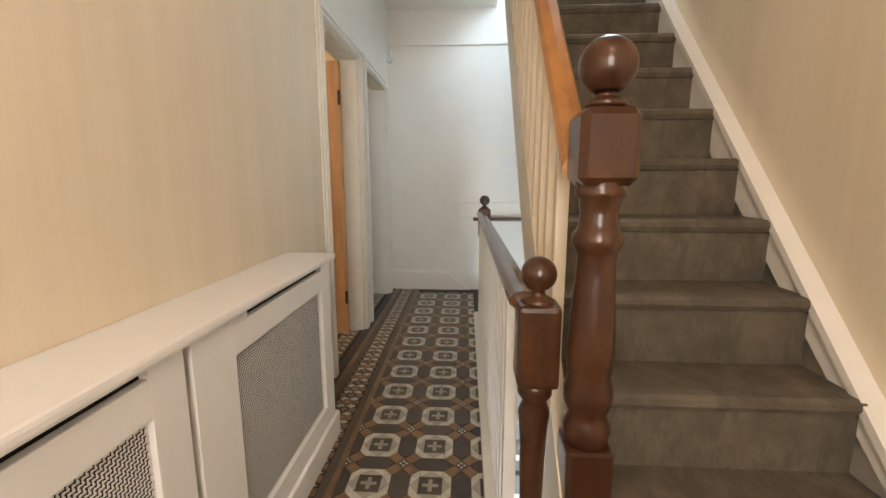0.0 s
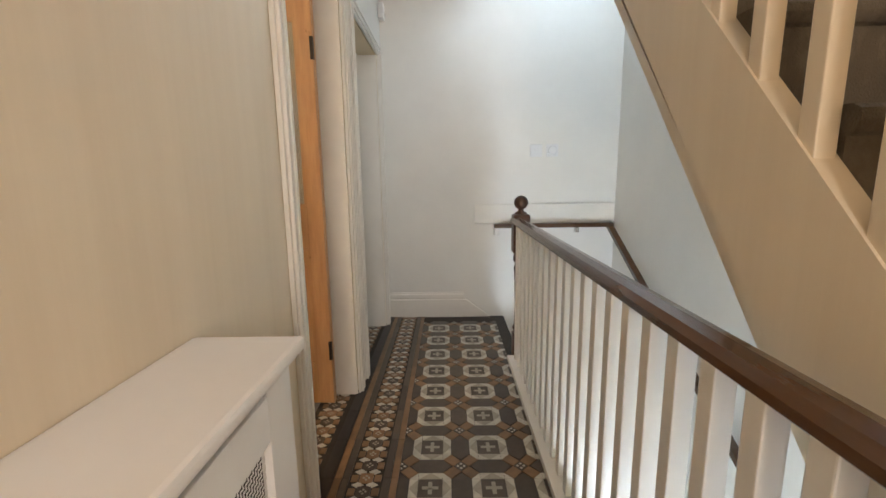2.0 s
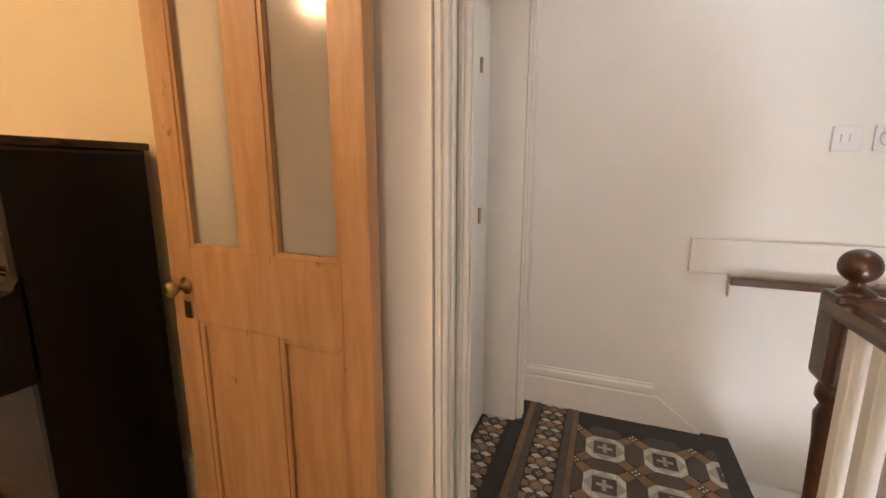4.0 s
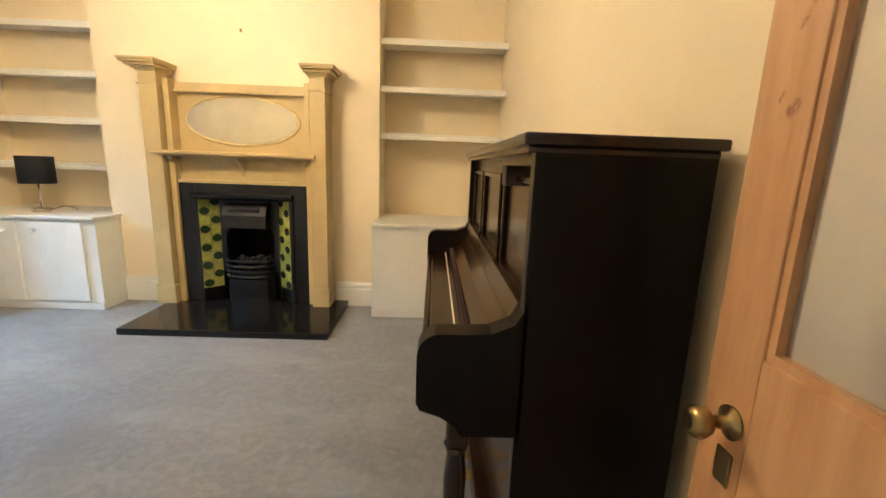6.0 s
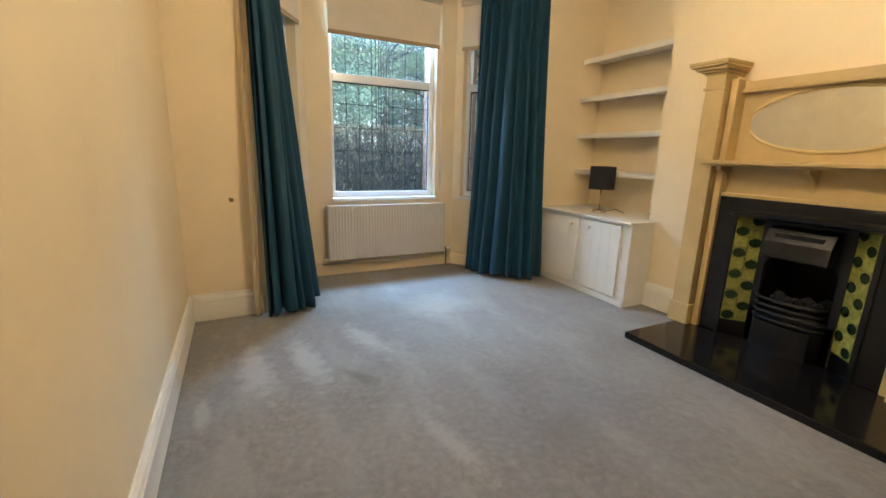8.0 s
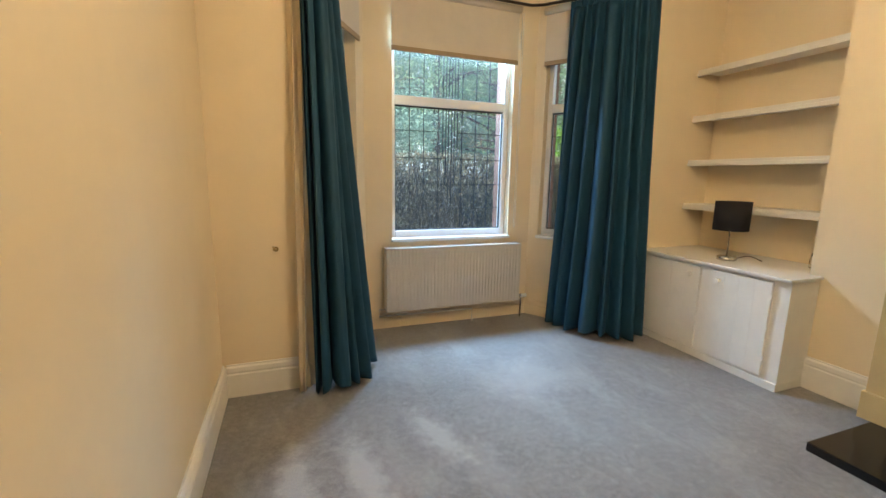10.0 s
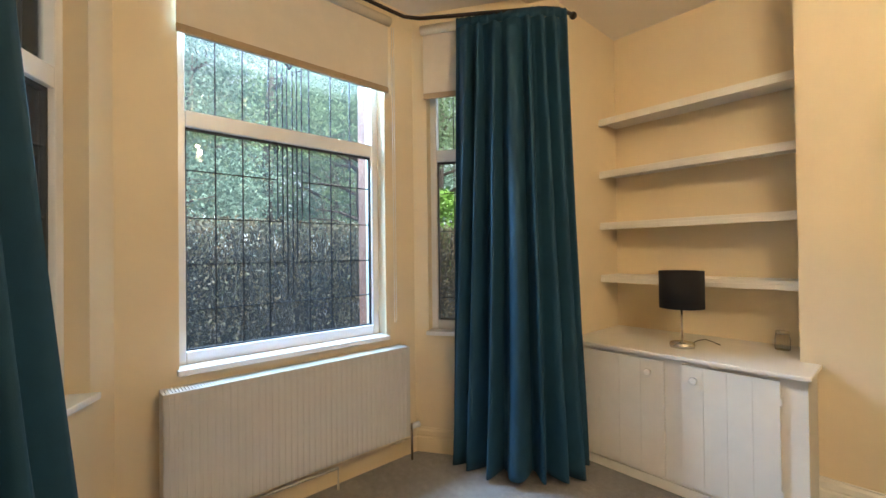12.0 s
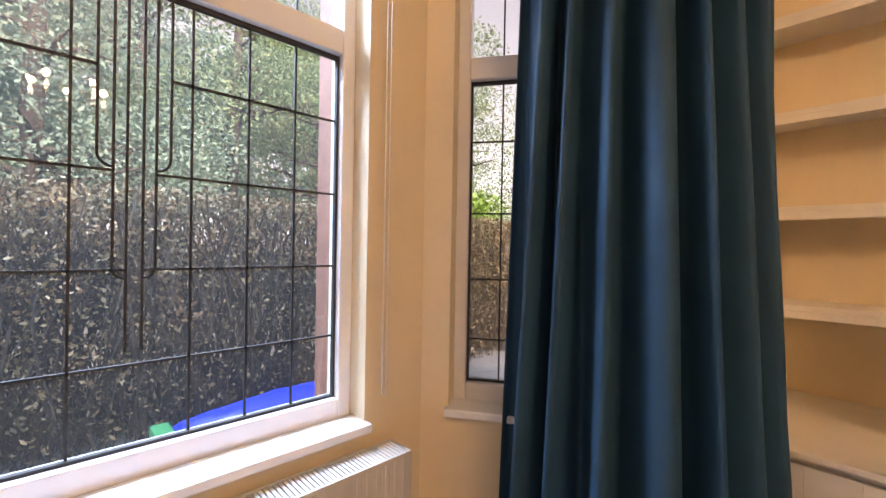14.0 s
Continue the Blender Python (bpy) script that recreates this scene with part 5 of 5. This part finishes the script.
def hedge(x0, x1, y0, y1, top, seed):
    rnd = random.Random(seed)
    h = tagged(new("hedge"), "clipped brown winter beech hedge along the drive", "hedge")
    ORG[h] = Vector((0, 0, 0))
    bm = bmesh.new()
    for _ in range(int(420 * (x1 - x0))):
        x, y = rnd.uniform(x0, x1), rnd.uniform(y0, y1)
        z = 0.2
        p = [Vector((x, y, z))]
        n = 5
        hh = (top - 0.2) * rnd.uniform(0.75, 1.02)
        for k in range(n):
            p.append(p[-1] + Vector((rnd.uniform(-0.14, 0.14), rnd.uniform(-0.10, 0.10), hh / n)))
        w = rnd.uniform(0.0015, 0.0055)
        for a, b in zip(p, p[1:]):
            bm.faces.new([bm.verts.new(q) for q in (a - Vector((w, 0, 0)), a + Vector((w, 0, 0)), b + Vector((w, 0, 0)), b - Vector((w, 0, 0)))])
    part("twigs", bm, TWIG, h)
    bm = bmesh.new()
    for _ in range(int(9000 * (x1 - x0))):
        z = top - (top - 0.2) * rnd.random() ** 1.5 + rnd.gauss(0, 0.02)
        if rnd.random() < 0.88 * max(0, 1.15 - z):
            continue
        y = y1 + abs(rnd.gauss(0, 0.10)) * -1 + rnd.uniform(-0.02, 0.05) if rnd.random() < 0.6 else rnd.uniform(y0, y1)
        p = Vector((rnd.uniform(x0, x1), y, z))
        s = rnd.uniform(0.007, 0.024)
        a = Vector((rnd.gauss(0, 1), rnd.gauss(0, 1), rnd.gauss(0, 1))).normalized()
        b = a.cross(Vector((rnd.gauss(0, 1), rnd.gauss(0, 1), rnd.gauss(0, 1)))).normalized()
        bm.faces.new([bm.verts.new(p + q) for q in (-a * s, b * s * 0.55, a * s, -b * s * 0.55)])
    part("leaves", bm, HEDGELEAF, h)


hedge(-8.5, 1.5, -4.2, -3.55, 1.68, 11)


def tree(x, y, h, spread, material, seed, leaf=0.035, count=30000, bare=False):
    rnd = random.Random(seed)
    t = tagged(new("tree"), "bare winter tree with fine twigs" if bare else "dense evergreen tree behind the hedge", "tree", "trees in the garden")
    t.location = (x, y, 0.2)
    ORG[t] = Vector((x, y, 0.2))
    bm = bmesh.new()
    tube(bm, [(x, y, 0.2), (x + 0.1, y, h * 0.4), (x - 0.05, y + 0.1, h * 0.95)], [h * 0.028, h * 0.018, 0.02], 10)
    tips = []
    for k in range(22):
        z = h * rnd.uniform(0.15, 0.9)
        a = rnd.uniform(0, 6.28)
        r = spread * (1.1 - 0.75 * z / h) * rnd.uniform(0.6, 1.0)
        e = Vector((x + r * math.cos(a), y + r * math.sin(a), z + r * 0.25))
        tips.append(e)
        tube(bm, [(x, y, z), (x + 0.5 * r * math.cos(a), y + 0.5 * r * math.sin(a), z + r * 0.2), e], [h * 0.008, h * 0.005, 0.006], 6)
        if bare:
            for _ in range(14):
                q = e.lerp(Vector((x, y, z)), rnd.random() * 0.7)
                tube(bm, [q, q + Vector((rnd.gauss(0, 0.3), rnd.gauss(0, 0.3), rnd.uniform(0.1, 0.6)))], 0.007, 4)
    part("trunk", bm, BARK, t)
    if not bare:
        bm = bmesh.new()
        for e in tips:
            leaf_cloud(bm, rnd, e, (spread * 0.38, spread * 0.38, h * 0.10), count // 22, leaf)
        part("crown", bm, material, t)


tree(-2.2, -8.5, 7.5, 2.4, CONIFER, 1)
tree(-5.0, -9.5, 8.0, 2.6, LEAF, 2)
tree(0.8, -10, 7.0, 2.4, LEAF, 3)
tree(-0.5, -14, 11, 3.4, CONIFER, 4, 0.07)
tree(-4.2, -15, 12, 3.6, CONIFER, 5, 0.07)
tree(-8.5, -13, 9, 3.0, LEAF, 6, 0.06)
tree(-3.6, -11, 6.5, 2.2, LEAF, 7, bare=True)
tree(-6.6, -8.0, 6.5, 2.0, LEAF, 8, bare=True)
tree(-7.0, -5.6, 2.6, 1.2, LIME, 9, 0.05, 6000)
tree(3.0, -8, 6, 2.2, LEAF, 10)
tree(-9.5, -8.5, 7, 2.6, LEAF, 14)
tree(4.5, -14, 10, 3.5, CONIFER, 12, 0.07)
tree(-12, -14, 10, 3.5, CONIFER, 13, 0.07)

for k, (x, y, h) in enumerate(((-9, -22, 11), (-4, -24, 12), (1, -22, 11), (6, -23, 12), (-15, -22, 12))):
    tree(x, y, h, 4.4, CONIFER, 40 + k, 0.13, 16000)

tp = thing("blue_tarpaulin", (-3.3, -3.35, 0.2), "bright blue plastic sheet with green edge lying by the hedge", "tarpaulin")
bm = bmesh.new()
g = []
for j in range(13):
    row = []
    for i in range(25):
        u, v = i / 24, j / 12
        z = 0.004 + 0.20 * math.sin(math.pi * v) ** 0.7 * (0.55 + 0.45 * math.sin(math.pi * u) ** 0.5) + 0.02 * noise.noise(Vector((u * 9, v * 5, 2)))
        row.append(bm.verts.new((-2.80 - 1.15 * u, -3.58 + 0.42 * v + 0.03 * math.sin(7 * u), 0.2 + z)))
    g.append(row)
for a, b in zip(g, g[1:]):
    for i in range(24):
        bm.faces.new((a[i], a[i + 1], b[i + 1], b[i])).smooth = True
part("sheet", bm, TARP, tp).modifiers.new("thickness", 'SOLIDIFY').thickness = 0.006
part("edge_strip", boxes((-2.80, -2.70, -3.54, -3.22, 0.2, 0.32), bev=0.02), TARPGREEN, tp, "green plastic edge")

# ---- hall tiles ----
TP = 0.245
TZ = 0.0045


def flat(bm, pts, z=TZ):
    lo = [bm.verts.new((x, y, z - 0.004)) for x, y in pts]
    hi = [bm.verts.new((x, y, z)) for x, y in pts]
    bm.faces.new(hi)
    for i in range(len(pts)):
        j = (i + 1) % len(pts)
        bm.faces.new((lo[i], lo[j], hi[j], hi[i]))


def tile_mesh(name, pts, material):
    bm = bmesh.new()
    flat(bm, pts, 0.004)
    me = bpy.data.meshes.new(name)
    bm.to_mesh(me)
    bm.free()
    me.materials.append(material)
    return me


floor_hall = bpy.data.objects["floor_hall"]
q, o, k = 0.046, 0.082, 0.048     # half centre square, half octagon, octagon side half
sq = [(-q, -q), (q, -q), (q, q), (-q, q)]
M_CENTRE = tile_mesh("centre_tile", sq, TDARK)
c = TP / 2
s = 0.030
M_SMALL = tile_mesh("small_tile", [(-s, 0), (0, -s), (s, 0), (0, s)], TDARK)
e = 0.0015
hexx = [(o + e, -k), (c, -k - 0.033), (TP - o - e, -k), (TP - o - e, k), (c, k + 0.033), (o + e, k)]
M_HEX = tile_mesh("field_tile", hexx, TDARK)
M_HEY = tile_mesh("field_tile", [(y, x) for x, y in reversed(hexx)], TDARK)


def piece(name, me, x, y):
    ob = new(name, me)
    ob.parent = floor_hall
    ob.location = (x, y, 0.0005)


white, grey, rust, dark = bmesh.new(), bmesh.new(), bmesh.new(), bmesh.new()
XMAX, XMIN = 0.462, -0.125


def clip(pts, x0, x1):
    """Keep what lies between two lines across the floor."""
    for lim, sgn in ((x0, 1), (x1, -1)):
        res = []
        for (ax, ay), (bx, by) in zip(pts, pts[1:] + pts[:1]):
            ia, ib = sgn * (ax - lim) >= 0, sgn * (bx - lim) >= 0
            if ia:
                res.append((ax, ay))
            if ia != ib:
                t = (lim - ax) / (bx - ax)
                res.append((lim, ay + t * (by - ay)))
        pts = res
        if len(pts) < 3:
            return []
    return pts


def put(bm, pts, z=TZ, x0=XMIN, x1=XMAX):
    pts = clip(pts, x0, x1)
    if len(pts) >= 3:
        flat(bm, pts, z)


for j in range(-1, 20):
    cy = 2.663 - 8 * TP + j * TP
    if cy > 4.68 - 0.09:
        break
    near = cy > 1.3
    for i in range(0, 3):
        cx = i * TP
        full = i < 2
        if full and near:
            piece("centre_tile", M_CENTRE, cx, cy)
        else:
            put(dark, [(cx + a, cy + b) for a, b in sq])
        for r in range(4):
            rot = lambda p: [(a, b) if r == 0 else (-b, a) if r == 1 else (-a, -b) if r == 2 else (b, -a) for a, b in p]
            put(grey, [(cx + a, cy + b) for a, b in rot([(q + e, -q), (o, 0), (q + e, q)])], TZ + 0.0003)
            put(white, [(cx + a, cy + b) for a, b in rot([(q + e, -q), (o, -k), (o, -0.002)])])
            put(white, [(cx + a, cy + b) for a, b in rot([(o, 0.002), (o, k), (q + e, q)])])
            put(white, [(cx + a, cy + b) for a, b in rot([(q + e, q + e), (o, k + e), (k + e, o)])])
            put(rust, [(cx + a, cy + b) for a, b in rot([(o + e, k + 0.002), (c - 0.031, c - 0.001), (c - 0.001, c - 0.031)][:1] + [(c - 0.001, c - 0.031), (c - 0.031, c - 0.001), (k + 0.002, o + e)])])
        for a, b in ((-0.008, -0.032), (-0.032, -0.008)):
            put(grey, [(cx + u * abs(a), cy + v * abs(b)) for u, v in ((-1, -1), (1, -1), (1, 1), (-1, 1))], TZ + 0.0009)
        if i < 1 and near:
            piece("field_tile", M_HEX, cx, cy)
        else:
            put(dark, [(cx + a, cy + b) for a, b in hexx])
        if i == 0:
            put(dark, [(cx - a, cy + b) for a, b in hexx][::-1])
        if full and near and cy + TP < 4.6:
            piece("field_tile", M_HEY, cx, cy)
        else:
            put(dark, [(cx + b, cy + a) for a, b in reversed(hexx)])
        for sx in ((-1, 1) if i == 0 else (1,)):
            px, py = cx + sx * c, cy + c
            if near and i < 1 and sx > 0:
                piece("small_tile", M_SMALL, px, py)
            else:
                put(dark, [(px - s, py), (px, py - s), (px + s, py), (px, py + s)])
            for a, b in ((1, 0), (-1, 0), (0, 1), (0, -1)):
                put(white, [(px + 0.013 * a + u, py + 0.013 * b + v) for u, v in ((-0.0065, 0), (0, -0.0065), (0.0065, 0), (0, 0.0065))], TZ + 0.0009)

# border strips along the wall
def strip(name, x0, x1, material):
    n = 24
    me = None
    for i in range(n):
        y0 = -1.2 + i * 0.245
        if y0 + 0.24 > 4.68:
            break
        if me is None:
            me = tile_mesh(name, [(x0, 0), (x1, 0), (x1, 0.243), (x0, 0.243)], material)
        piece(name, me, 0, y0)


strip("border_tile", -0.155, -0.128, TRUST)
strip("border_tile", -0.188, -0.158, TDARK)
strip("border_tile", -0.350, -0.322, TDARK)
strip("border_tile", -0.382, -0.353, TRUST)
strip("black_border_tile", -0.438, -0.386, TBLACK)


def lozenge_row(xc, half, y0, y1, lo, hi):
    y, i = y0, 0
    st = 0.073
    while y < y1:
        d = 0.027
        put(dark if i % 2 == 0 else rust, [(xc - d, y - d), (xc + d, y - d), (xc + d, y + d), (xc - d, y + d)], TZ, lo, hi)
        for a, b in ((1, 0), (-1, 0), (0, 1), (0, -1)):
            put(grey, [(xc + 0.010 * a + u, y + 0.010 * b + v) for u, v in ((-0.006, 0), (0, -0.006), (0.006, 0), (0, 0.006))], TZ + 0.0009, lo, hi)
        for sx in (-1, 1):
            put(white, [(xc + sx * 0.028 + u, y + st / 2 + v) for u, v in ((-0.024, 0), (0, -0.015), (0.024, 0), (0, 0.015))], TZ, lo, hi)
            put(rust, [(xc + sx * 0.046 + u, y + v) for u, v in ((-0.014, -0.018), (0.014, -0.018), (0.014, 0.018), (-0.014, 0.018))], TZ, lo, hi)
        y += st
        i += 1


lozenge_row(-0.255, 0.06, -1.15, 4.64, -0.320, -0.190)
lozenge_row(-0.525, 0.06, OP0 + 0.05, OP1 - 0.03, -0.60, -0.441)
lozenge_row(-0.525, 0.06, DB0 + 0.05, DB1 - 0.03, -0.598, -0.441)
for name, bm, material in (("white_tiles", white, TWHITE), ("grey_tiles", grey, TGREY), ("rust_tiles", rust, TRUST), ("dark_tiles", dark, TDARK)):
    t = part(name, bm, material, floor_hall)
    t["kind"] = "stuff"
